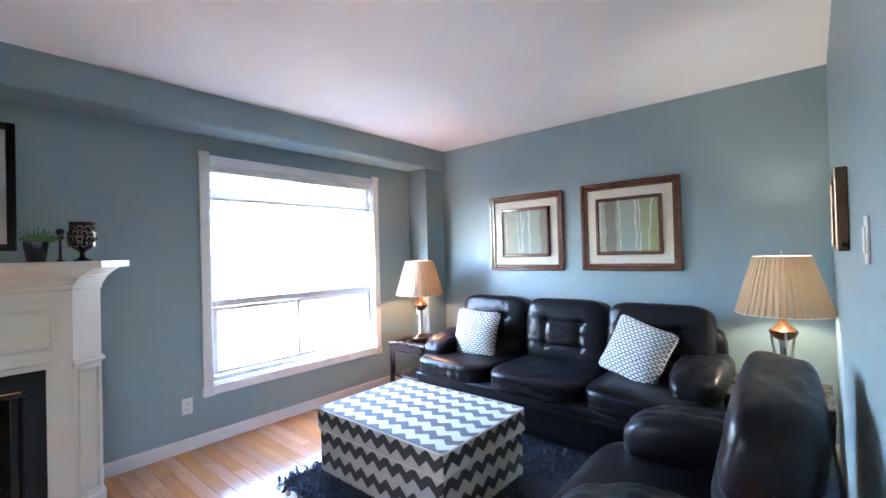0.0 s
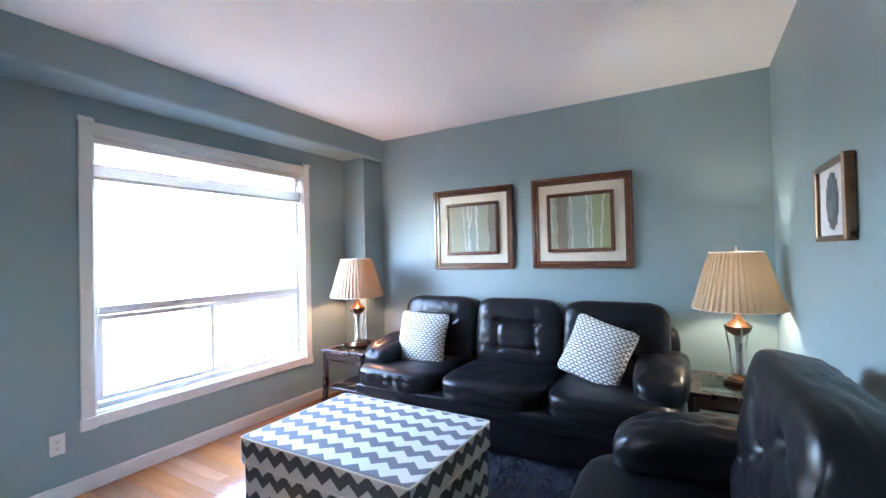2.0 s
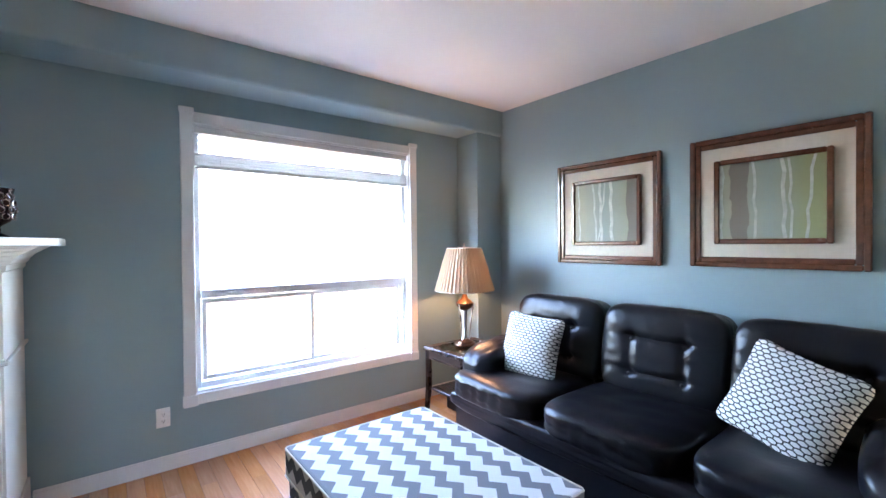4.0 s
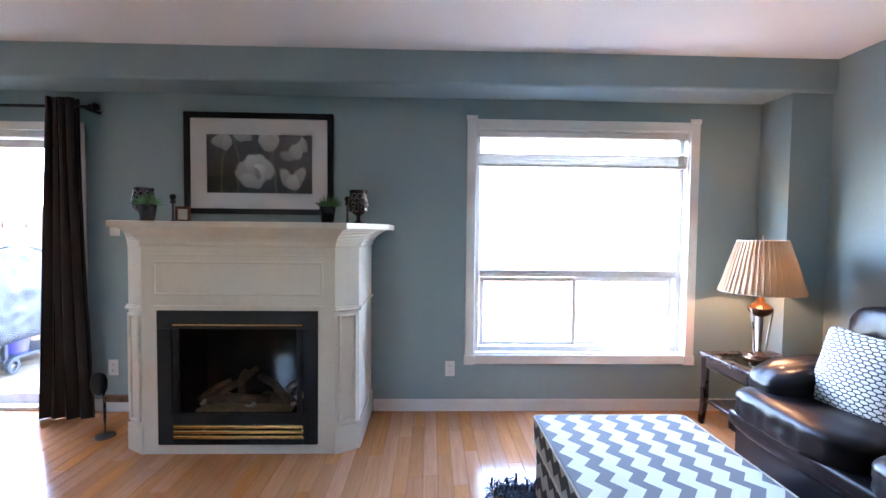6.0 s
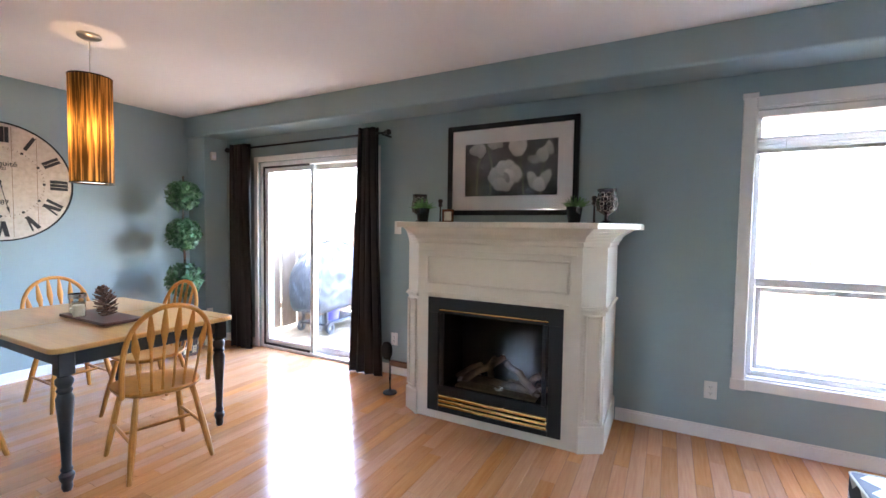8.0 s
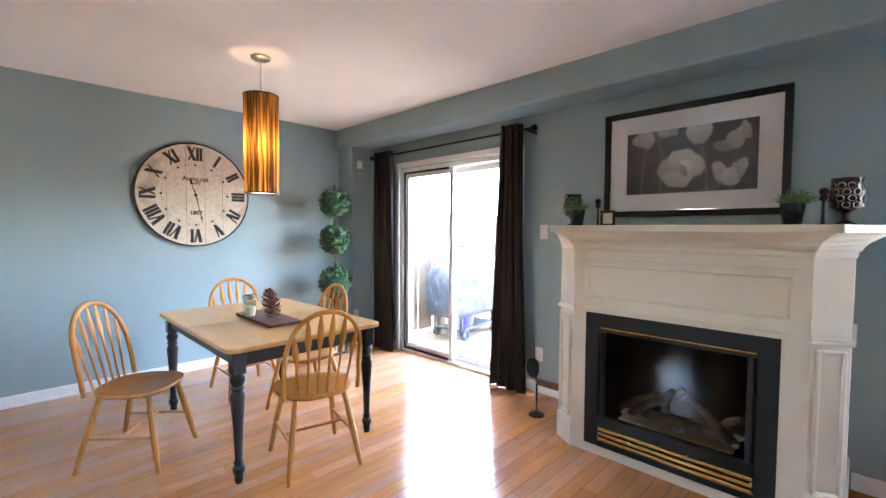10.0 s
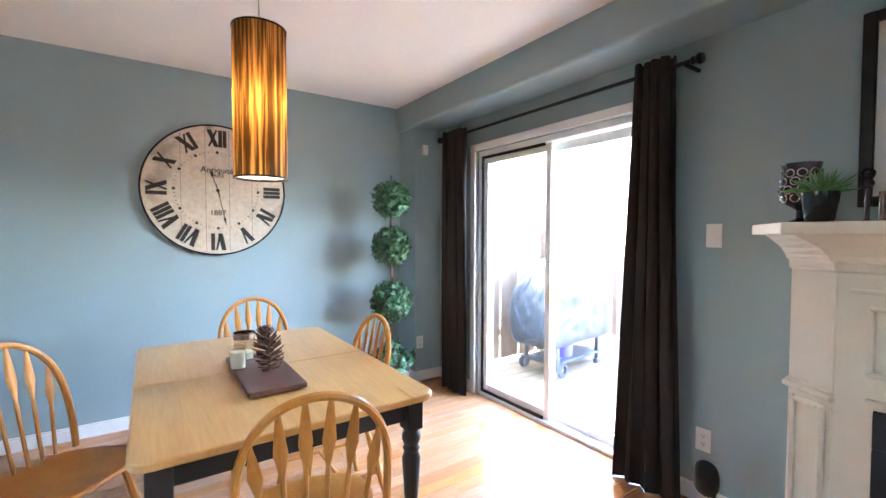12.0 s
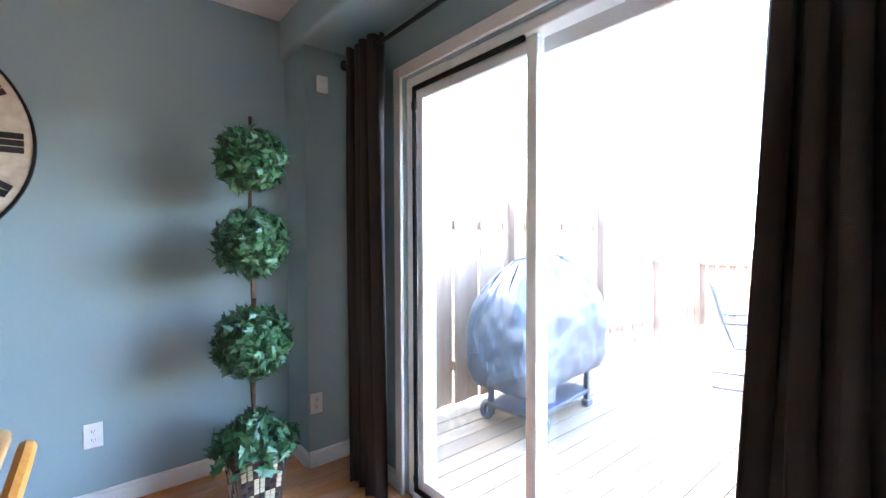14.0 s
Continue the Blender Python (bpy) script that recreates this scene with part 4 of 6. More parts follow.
def birch_picture(xc, zc, w, h, art, trunks, label):
    t = thing("birch_picture", (xc, NY - 0.002, zc), label, "picture", "birch pictures", turn=-90)
    part("frame", ring_frame(B(), w, h, 0.03, 0, 0.036, 0.006), FRAME_BROWN, t)
    part("frame_lip", ring_frame(B(), w - 0.058, h - 0.058, 0.03, 0, 0.026, 0.006), FRAME_BROWN, t)
    part("mat_board", ring_frame(B(), w - 0.116, h - 0.116, 0.085, 0.0, 0.012, 0), LINEN, t, "cream linen mat")
    iw, ih = w - 0.27, h - 0.27
    part("inner_frame", ring_frame(B(), iw, ih, 0.028, 0.0, 0.04, 0.006), FRAME_BROWN, t, "raised dark inner frame")
    p = part("print", box(B(), 0.02, 0.026, -iw / 2 + 0.026, iw / 2 - 0.026, -ih / 2 + 0.026, ih / 2 - 0.026), art, t, "misty birch forest print")
    hh = ih / 2 - 0.03
    for yb, yt, r in trunks:
        bm = B()
        k = [(yb + (yt - yb) * i / 6 + 0.006 * math.sin(i * 2.3 + yb * 40), -hh + 2 * hh * i / 6) for i in range(7)]
        for (a0, c0), (a1, c1) in zip(k, k[1:]):
            vs = [bm.verts.new((0.0275, yy, zz)) for yy, zz in ((a0 - r, c0), (a0 + r, c0), (a1 + r * 0.9, c1), (a1 - r * 0.9, c1))]
            bm.faces.new(vs)
        part("painted_trunk", bm, BIRCH, p)


G1, G2, G3 = (0.36, 0.35, 0.24), (0.27, 0.34, 0.3), (0.3, 0.33, 0.15)
birch_picture((-2.295 - 1.476) / 2, 1.58, 0.815, 0.755, birch_mat("birch_print_pale", G1, G2, (0.3, 0.32, 0.22), 0.215), [(-0.2, -0.215, 0.006), (-0.06, -0.09, 0.007), (-0.02, -0.035, 0.01), (-0.045, 0.01, 0.006), (0.06, 0.05, 0.012)], "brown framed pale birch print above the sofa")
birch_picture((-1.303 - 0.498) / 2, 1.588, 0.805, 0.758, birch_mat("birch_print_green", G1, G2, G3, -0.14), [(-0.24, -0.235, 0.018), (-0.06, -0.07, 0.007), (0.07, 0.06, 0.009), (0.1, 0.09, 0.006), (0.16, 0.19, 0.007)], "brown framed green birch print above the sofa")
t = thing("small_picture", (EX - 0.002, 2.25, 1.515), "small pewter framed oval sketch on the side wall", "picture", turn=180)
part("frame", ring_frame(B(), 0.4, 0.3, 0.022, 0, 0.036, 0.004), BRONZE, t)
part("mat_board", box(B(), 0.004, 0.02, -0.18, 0.18, -0.13, 0.13), MATBOARD, t, "pale mat board")
bm = lathe(B(), [(0.001, 0), (0.075, 0), (0.08, 0.002), (0.001, 0.003)], 28, flute=lambda i: 0.08 * math.sin(i * 2.7))
part("sketch", bm, INKWASH, t, "dark oval sketch").matrix_basis = Matrix.Translation((0.0205, 0, 0)) @ Matrix.Rotation(radians(90), 4, "Y") @ Matrix.Diagonal((1.35, 1, 1, 1))


# ---- switches and outlets ----
def wall_plate(name, place, turn, kind_of, label):
    t = thing(name, place, label, name.replace("_", " "), turn=turn)
    part("plate", box(B(), 0.001, 0.006, -0.036, 0.036, -0.058, 0.058, 0.002), PLASTIC, t)
    if kind_of == "switch":
        part("rocker", box(B(), 0.006, 0.01, -0.017, 0.017, -0.033, 0.033, 0.002), PLASTIC, t)
    else:
        for z in (-0.02, 0.02):
            part("socket", box(B(), 0.006, 0.008, -0.017, 0.017, z - 0.014, z + 0.014, 0.002), PLASTIC, t)
            bm = B()
            for yy in (-0.006, 0.006):
                box(bm, 0.008, 0.0085, yy - 0.0012, yy + 0.0012, z - 0.003, z + 0.006)
            box(bm, 0.008, 0.0085, -0.002, 0.002, z - 0.01, z - 0.006)
            part("slot", bm, BLACK, t)


wall_plate("light_switch", (WX, -1.342, 1.361), 0, "switch", "white rocker light switch beside the patio door")
wall_plate("light_switch", (EX, 1.42, 1.4), 180, "switch", "white rocker light switch on the side wall")
wall_plate("wall_outlet", (WX, 1.125, 0.325), 0, "outlet", "white wall outlet under the window")
wall_plate("wall_outlet", (WX, -1.37, 0.33), 0, "outlet", "white wall outlet beside the fireplace")
wall_plate("wall_outlet", (-2.03, SY, 0.36), 90, "outlet", "white wall outlet under the clock")
wall_plate("wall_outlet", (-3.0, -3.745, 0.36), 90, "outlet", "white wall outlet on the corner pier")
t = thing("motion_sensor", (-3.05, -3.745, 2.14), "small white sensor box on the pier", "sensor", turn=90)
part("housing", box(B(), 0, 0.03, -0.03, 0.03, -0.045, 0.045, 0.006, 2), PLASTIC, t)
part("lens", box(B(), 0.03, 0.033, -0.02, 0.02, -0.03, 0.005, 0.001), VINYL, t)

# iron fire tool stand in the corner
t = thing("fire_tool_stand", (-2.83, -1.14, 0), "dark iron hearth stand beside the fireplace", "fireplace tool")
part("base", lathe(B(), [(0.001, 0), (0.06, 0), (0.055, 0.012), (0.02, 0.022), (0.001, 0.03)], 14), BLACK, t, smooth=True)
part("stem", tube(B(), [(0, 0, 0.01), (0.004, 0.002, 0.12), (-0.005, -0.005, 0.22), (-0.012, -0.02, 0.33)], 0.008, 8), BLACK, t, smooth=True)
part("head", puff(B(), (-0.02, -0.05, 0.34), (0.06, 0.1, 0.15), 2.5, 6), BLACK, t, smooth=True)
part("arm", box(B(), -0.015, 0.015, 0.0, 0.19, 0.23, 0.275, 0.006), BRONZE, t)


# ---- leather seating ----
def tufted(depth, points, rng, amp=0.006, face=-1, seams=()):
    """Shape for a cushion whose broad face looks along y: button dimples, pull creases and soft wrinkles."""
    def f(x, y, z):
        d = 0.0
        if y * face > 0.2:
            for px, pz in points:
                r2 = ((x - px) / 0.22) ** 2 + ((z - pz) / 0.2) ** 2
                d += depth * math.exp(-r2 * 5)
                d += depth * 0.45 * math.exp(-((z - pz) / 0.06) ** 2) * math.exp(-abs(x - px) * 3.5) + depth * 0.3 * math.exp(-((x - px) / 0.06) ** 2) * math.exp(-abs(z - pz) * 4)
            for (ax, az), (bx, bz) in seams:
                ux, uz = bx - ax, bz - az
                ln = math.hypot(ux, uz)
                along = ((x - ax) * ux + (z - az) * uz) / ln
                off = ((x - ax) * uz - (z - az) * ux) / ln
                d += depth * 0.6 * math.exp(-(off / 0.05) ** 2) * (1 if 0 < along < ln else math.exp(-((min(abs(along), abs(along - ln))) / 0.08) ** 2))
        w = noise.noise(Vector((x * 3 + rng, y * 3, z * 4))) * amp + noise.noise(Vector((x * 9, y * 7 + rng, z * 7))) * amp * 0.55
        return (w * 0.5, -face * d + w, w)
    return f


def wrinkled(rng, amp=0.006, sag=0.0, ridges=0.0):
    def f(x, y, z):
        w = noise.noise(Vector((x * 2.5 + rng, y * 3, z * 3))) * amp
        rr = ridges * math.sin(x * 26 + 3 * noise.noise(Vector((x * 4, y * 3, rng)))) * max(0, -y - 0.35) * max(0, 1 - abs(z - 0.1))
        return (w, w + rr, w - (sag * (1 - x * x) * (1 - y * y) if z > 0 else 0) + rr)
    return f


def couch(name, place, turn, width, seats, arm, label, category):
    """Overstuffed leather seat, its front towards -y, its back against +y at 0."""
    t = thing(name, place, label, category, turn=turn)
    w, dp, bt, bx = width, 0.98 if seats > 1 else 0.86, 0.27 if seats > 1 else 0.23, -0.235 if seats > 1 else -0.19
    inner = w - 0.05
    back_w = w - 0.2
    part("base", puff(B(), (0, -dp / 2 - 0.03, 0.165), (w - 0.08, dp - 0.12, 0.27), 14, 12), LEATHER, t, smooth=True)
    part("front_rail", puff(B(), (0, -dp + 0.09, 0.285), (w - 0.06, 0.14, 0.11), 6, 18, wrinkled(3, 0.004, 0, 0.003)), LEATHER, t, "padded front rail", True)
    part("back_frame", puff(B(), (0, -0.1, 0.48), (w - 0.1, 0.16, 0.72), 8, 12), LEATHER, t, smooth=True)
    for i in range(4):
        part("foot", box(B(), -0.025, 0.025, -0.025, 0.025, 0, 0.04, 0.005), BLACKWOOD, t).location = ((-1 if i % 2 else 1) * (w / 2 - 0.12), -0.12 if i < 2 else -dp + 0.16, 0)
    cw = inner / seats
    for i in range(seats):
        xc = -inner / 2 + cw * (i + 0.5)
        xb = -back_w / 2 + back_w / seats * (i + 0.5)
        wide = back_w / seats - 0.004
        c = part("seat_cushion", puff(B(), (xc, -dp / 2 - 0.1, 0.385), (cw - 0.006, dp - 0.22, 0.2), 5, 32, wrinkled(i * 7.1, 0.006, 0.006, 0.006)), LEATHER, t, smooth=True)
        pts = [(-0.42, 0.3), (0.42, 0.3), (-0.42, -0.45), (0.42, -0.45)] if seats > 1 else [(-0.5, 0.5), (0.5, 0.5), (0, 0.1), (-0.5, -0.35), (0.5, -0.35)]
        if seats > 1:
            seams = [(pts[0], pts[1]), (pts[2], pts[3]), (pts[0], pts[2]), (pts[1], pts[3])]
        else:
            seams = [(pts[2], pts[k]) for k in (0, 1, 3, 4)] + [(pts[0], (-0.95, 0.1)), (pts[3], (-0.95, 0.1)), (pts[1], (0.95, 0.1)), (pts[4], (0.95, 0.1))]
        b = part("back_cushion", puff(B(), (xb, bx, 0.69 if seats > 1 else 0.71), (wide, bt, 0.54 if seats > 1 else 0.58), 5.5, 34, tufted(0.017, pts, i * 3.3, 0.0045, -1, seams), Matrix.Rotation(radians(-9 if seats > 1 else -10), 3, "X")), LEATHER, t, smooth=True)
        for px, pz in pts:
            part("button", puff(B(), (xb + px * wide / 2, bx - bt / 2 + 0.016 + pz * 0.04, 0.69 + pz * 0.265), (0.022, 0.014, 0.022), 2, 4), STITCH, b, smooth=True)
    for s in (-1, 1):
        ax = s * (w / 2 - arm / 2)
        part("arm_panel", puff(B(), (ax, -dp / 2 + 0.08, 0.36), (arm - 0.08, dp - 0.3, 0.34), 7, 10, wrinkled(5 + s, 0.006)), LEATHER, t, smooth=True)
        part("arm_pad", puff(B(), (ax + s * 0.01, -dp / 2 + 0.03, 0.55 if seats > 1 else 0.58), (arm, dp - 0.2, 0.19 if seats > 1 else 0.21), 3.6, 20, lambda x, y, z, s=s: (0.008 * math.sin(y * 9) * noise.noise(Vector((x, y * 4, s))), 0, -0.05 * max(0, -y) ** 2 * 1.2 + 0.012 * noise.noise(Vector((x * 3 + s, y * 6, z * 3))))), LEATHER, t, "pillow-top armrest", True)
    return t


sofa = couch("sofa", (-1.32, 3.66, 0.018), 0, 2.34, 3, 0.31, "black leather three-seat sofa with tufted back cushions", "sofa")
chair = couch("armchair", (0.325, 1.68, 0.002), -88, 1.08, 1, 0.28, "black leather armchair with tufted back", "armchair")


def throw_pillow(place, rx, ry, rz, label):
    t = tagged(new("throw_pillow", mesh_of("throw_pillow", puff(B(), (0, 0, 0), (0.44, 0.44, 0.17), 9, 20, lambda x, y, z: (-x * 0.02 * (1 - y * y), -y * 0.02 * (1 - x * x), -z * 0.08 * (1 - (max(0, 1 - x * x) * max(0, 1 - y * y)) ** 0.4))), LATTICE, True)), label, "pillow", "lattice pillows")
    t.matrix_basis = pose(*place, rx, ry, rz)


throw_pillow((-2.06, 3.11, 0.665), 72, 3, 8, "white and black lattice pillow leaning on the sofa")
throw_pillow((-0.68, 3.13, 0.675), 66, 16, -12, "white and black lattice pillow tilted against the sofa arm")

# ---- ottoman ----
ot = thing("ottoman", (-1.59, 1.87, 0.018), "grey and white chevron storage ottoman on the rug", "ottoman")
ow, od = 1.04, 0.76


def chevron_block(name, z0, z1, gx, gy, top_mat, label):
    bm = B()
    box(bm, -gx, gx, -gy, gy, z0, z1, 0.014, 3)
    me = bpy.data.meshes.new(name)
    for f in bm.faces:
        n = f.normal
        # upward faces take the lit colours, upright faces the painted-in shade
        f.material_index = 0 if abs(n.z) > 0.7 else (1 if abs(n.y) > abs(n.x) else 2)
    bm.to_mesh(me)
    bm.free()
    for mm in (top_mat, CHEVRON_SHADED_X, CHEVRON_SHADED_Y):
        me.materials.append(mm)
    ob = new(name, me)
    ob.parent = ot
    return tagged(ob, label)


chevron_block("base", 0.04, 0.3, ow / 2 - 0.012, od / 2 - 0.012, CHEVRON_SHADED_X, "chevron covered storage box")
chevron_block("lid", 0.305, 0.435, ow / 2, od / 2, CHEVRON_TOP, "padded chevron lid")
for z in (0.43, 0.31):
    r = 0.02
    pts = []
    for cx, cy, a0 in ((ow / 2 - r, od / 2 - r, 0), (-ow / 2 + r, od / 2 - r, 90), (-ow / 2 + r, -od / 2 + r, 180), (ow / 2 - r, -od / 2 + r, 270)):
        pts += [(cx + r * math.cos(radians(a0 + k * 22.5)), cy + r * math.sin(radians(a0 + k * 22.5)), z) for k in range(5)]
    part("piping", tube(B(), pts + pts[:1], 0.005, 6), LINEN, ot, "pale corded piping", True)
for i in range(4):
    part("foot", lathe(B(), [(0.001, 0), (0.02, 0), (0.026, 0.04), (0.001, 0.041)], 10, (-1 if i % 2 else 1) * (ow / 2 - 0.07), (-1 if i < 2 else 1) * (od / 2 - 0.07)), BLACKWOOD, ot)

# ---- shag rug ----
RUGTONE = mat("navy_shag_yarn", (0.03, 0.04, 0.06), 0.8, vary=0.6, scale=8, bump=0.2, dark=(0.012, 0.015, 0.025))
rug = thing("shag_rug", (-1.38, 2.2, 0), "dark navy shag rug under the ottoman", "rug")
rw, rd = 1.78, 1.8
part("backing", box(B(), -rw / 2 + 0.03, rw / 2 - 0.03, -rd / 2 + 0.03, rd / 2 - 0.03, 0.002, 0.016, 0.004), RUGTONE, rug)
rng = random.Random(12)
rv, rf = [], []
for _ in range(15000):
    px, py = rng.uniform(-rw / 2, rw / 2), rng.uniform(-rd / 2, rd / 2)
    a, ln, w = rng.uniform(0, 6.283), rng.uniform(0.035, 0.07), rng.uniform(0.003, 0.006)
    dx, dy = math.cos(a), math.sin(a)
    k, up = len(rv), rng.uniform(0.015, 0.038)
    for f, z in ((0, 0.008), (0.5, up + 0.01), (1, up * rng.uniform(0.4, 0.9) + 0.004)):
        rv += [(px + dx * ln * f - dy * w, py + dy * ln * f + dx * w, z), (px + dx * ln * f + dy * w, py + dy * ln * f - dx * w, z)]
    rf += [(k, k + 1, k + 3, k + 2), (k + 2, k + 3, k + 5, k + 4)]
me = bpy.data.meshes.new("pile")
me.from_pydata(rv, [], rf)
me.materials.append(RUGTONE)
ob = new("pile", me)
ob.parent = rug
tagged(ob, "loose shag yarn", kind="stuff")


# ---- end tables and lamps ----
def end_table(place, label):
    w, d, h = 0.5, 0.54, 0.52
    t = thing("end_table", place, label, "end table", "sofa end tables")
    top = part("tabletop", ring_frame(B(), w, d, 0.075, h - 0.03, h, 0.004), ESPRESSO, t)
    top.matrix_basis = Matrix(((0, 1, 0, 0), (0, 0, 1, 0), (1, 0, 0, 0), (0, 0, 0, 1)))
    part("glass_inset", box(B(), -w / 2 + 0.07, w / 2 - 0.07, -d / 2 + 0.07, d / 2 - 0.07, h - 0.012, h - 0.004), TABLEGLASS, t)
    for sx in (-1, 1):
        part("apron", box(B(), sx * (w / 2 - 0.03) - 0.01, sx * (w / 2 - 0.03) + 0.01, -d / 2 + 0.05, d / 2 - 0.05, h - 0.1, h - 0.031, 0.002), ESPRESSO, t)
        part("apron", box(B(), -w / 2 + 0.05, w / 2 - 0.05, sx * (d / 2 - 0.03) - 0.01, sx * (d / 2 - 0.03) + 0.01, h - 0.1, h - 0.031, 0.002), ESPRESSO, t)
        for sy in (-1, 1):
            bm = B()
            x, y = sx * (w / 2 - 0.032), sy * (d / 2 - 0.032)
            tube(bm, [(x + sx * 0.012, y + sy * 0.012, 0), (x, y, 0.2), (x, y, h - 0.031)], 0.02, 4, 0.033)
            part("leg", bm, ESPRESSO, t)
    part("shelf", box(B(), -w / 2 + 0.04, w / 2 - 0.04, -d / 2 + 0.04, d / 2 - 0.04, 0.16, 0.18, 0.003), ESPRESSO, t)
    return t


T1, T2 = (-2.78, 3.18, 0), (0.09, 3.27, 0)
end_table(T1, "dark espresso end table between window and sofa")
end_table(T2, "dark espresso end table with glass inset in the corner")
ob = tagged(part("storage_box", box(B(), -0.15, 0.15, -0.13, 0.13, 0, 0.13, 0.01, 2), BLACK), "small black box under the end table", "box")
ob.location = (-2.78, 3.2, 0.0)


def table_lamp(x, y, z, label):
    t = thing("table_lamp", (x, y, z), label, "table lamp", "pleated table lamps")
    part("base", lathe(B(), [(0.001, 0), (0.085, 0), (0.09, 0.008), (0.084, 0.018), (0.068, 0.022), (0.064, 0.034), (0.05, 0.038), (0.032, 0.05), (0.001, 0.052)], 28), BRONZE, t, smooth=True)
    part("column", lathe(B(), [(0.016, 0.045), (0.02, 0.06), (0.013, 0.075), (0.018, 0.2), (0.024, 0.29), (0.001, 0.3)], 16), PEWTER, t, smooth=True)
    part("urn", lathe(B(), [(0.001, 0.285), (0.03, 0.29), (0.058, 0.31), (0.072, 0.335), (0.074, 0.35), (0.06, 0.358), (0.05, 0.372), (0.03, 0.385), (0.022, 0.41), (0.014, 0.43), (0.001, 0.432)], 28), BRONZE, t, smooth=True)
    for i in range(3):
        an = radians(40 + i * 120)
        part("strut", tube(B(), [(0.035 * math.cos(an), 0.035 * math.sin(an), 0.04), (0.05 * math.cos(an), 0.05 * math.sin(an), 0.2), (0.072 * math.cos(an), 0.072 * math.sin(an), 0.345)], 0.006, 6), PEWTER, t, smooth=True)
    # unseen socket cup, added to keep the bulb's light off the urn
    part("socket_shield", lathe(B(), [(0.001, 0.43), (0.012, 0.43), (0.014, 0.48), (0.022, 0.5), (0.023, 0.54), (0.001, 0.542)], 16), BRONZE, t, smooth=True)
    part("neck", tube(B(), [(0, 0, 0.43), (0, 0, 0.82)], 0.006, 8), PEWTER, t)
    part("finial", lathe(B(), [(0.001, 0.805), (0.008, 0.81), (0.004, 0.82), (0.007, 0.83), (0.001, 0.842)], 10), PEWTER, t, smooth=True)
    n = 176
    sh = part("shade", lathe(B(), [(0.238, 0.455), (0.236, 0.462), (0.212, 0.54), (0.18, 0.66), (0.142, 0.79), (0.14, 0.8)], n, flute=lambda i: (0.0, 0.012, 0.034, 0.05)[i % 4]), SHADE, t, "pleated cream fabric shade", True)
    part("rim", lathe(B(), [(0.236, 0.45), (0.242, 0.45), (0.242, 0.458), (0.236, 0.458), (0.236, 0.45)], 40), LINEN, sh)
    part("rim", lathe(B(), [(0.138, 0.797), (0.144, 0.797), (0.144, 0.805), (0.138, 0.805), (0.138, 0.797)], 40), LINEN, sh)
    for i in range(3):
        an = radians(i * 120)
        part("spider", tube(B(), [(0, 0, 0.795), (0.14 * math.cos(an), 0.14 * math.sin(an), 0.797)], 0.002, 5), PEWTER, sh)


table_lamp(*LAMP_1, 0.52, "bronze urn lamp with pleated cream shade, lit, beside the window")
table_lamp(*LAMP_2, 0.52, "bronze urn lamp with pleated cream shade, lit, in the corner")

# ---- dining table ----
TC = (-1.365, -2.46)
dt = thing("dining_table", (*TC, 0), "honey oak dining table with black turned legs", "dining table")
dw, dd, dh = 0.985, 1.44, 0.75


def rounded(w, d, r, n=5):
    out = []
    for cx, cy, a0 in ((w / 2 - r, d / 2 - r, 0), (-w / 2 + r, d / 2 - r, 90), (-w / 2 + r, -d / 2 + r, 180), (w / 2 - r, -d / 2 + r, 270)):
        out += [(cx + r * math.cos(radians(a0 + 90 * k / n)), cy + r * math.sin(radians(a0 + 90 * k / n))) for k in range(n + 1)]
    return out


half = [p for p in rounded(dw, dd, 0.06) if p[1] > 0]
for s in (1, -1):
    o = [(x, y * s) for x, y in half] + [(-dw / 2, s * 0.0008), (dw / 2, s * 0.0008)]
    o = o if s > 0 else o[::-1]
    part("table_leaf", prism(B(), o, dh - 0.028, dh, 0.006), OAK_Y, dt, "honey oak half of the tabletop")
for s in (-1, 1):
    part("apron", box(B(), s * (dw / 2 - 0.075) - 0.012, s * (dw / 2 - 0.075) + 0.012, -dd / 2 + 0.1, dd / 2 - 0.1, dh - 0.115, dh - 0.029, 0.003), BLACKWOOD, dt, "black apron")
    part("apron", box(B(), -dw / 2 + 0.1, dw / 2 - 0.1, s * (dd / 2 - 0.075) - 0.012, s * (dd / 2 - 0.075) + 0.012, dh - 0.115, dh - 0.029, 0.003), BLACKWOOD, dt, "black apron")
leg = [(0.001, 0), (0.018, 0), (0.024, 0.02), (0.022, 0.045), (0.03, 0.06), (0.033, 0.085), (0.022, 0.1), (0.027, 0.112), (0.02, 0.13), (0.026, 0.3), (0.036, 0.44), (0.038, 0.48), (0.028, 0.505), (0.036, 0.52), (0.028, 0.535), (0.038, 0.555), (0.038, 0.575), (0.028, 0.59), (0.03, 0.6), (0.001, 0.6)]
for sx in (-1, 1):
    for sy in (-1, 1):
        bm = lathe(B(), leg, 16)
        box(bm, -0.035, 0.035, -0.035, 0.035, 0.598, dh - 0.029, 0.004)
        part("leg", bm, BLACKWOOD, dt, "turned black leg", True).location = (sx * (dw / 2 - 0.075), sy * (dd / 2 - 0.075), 0)


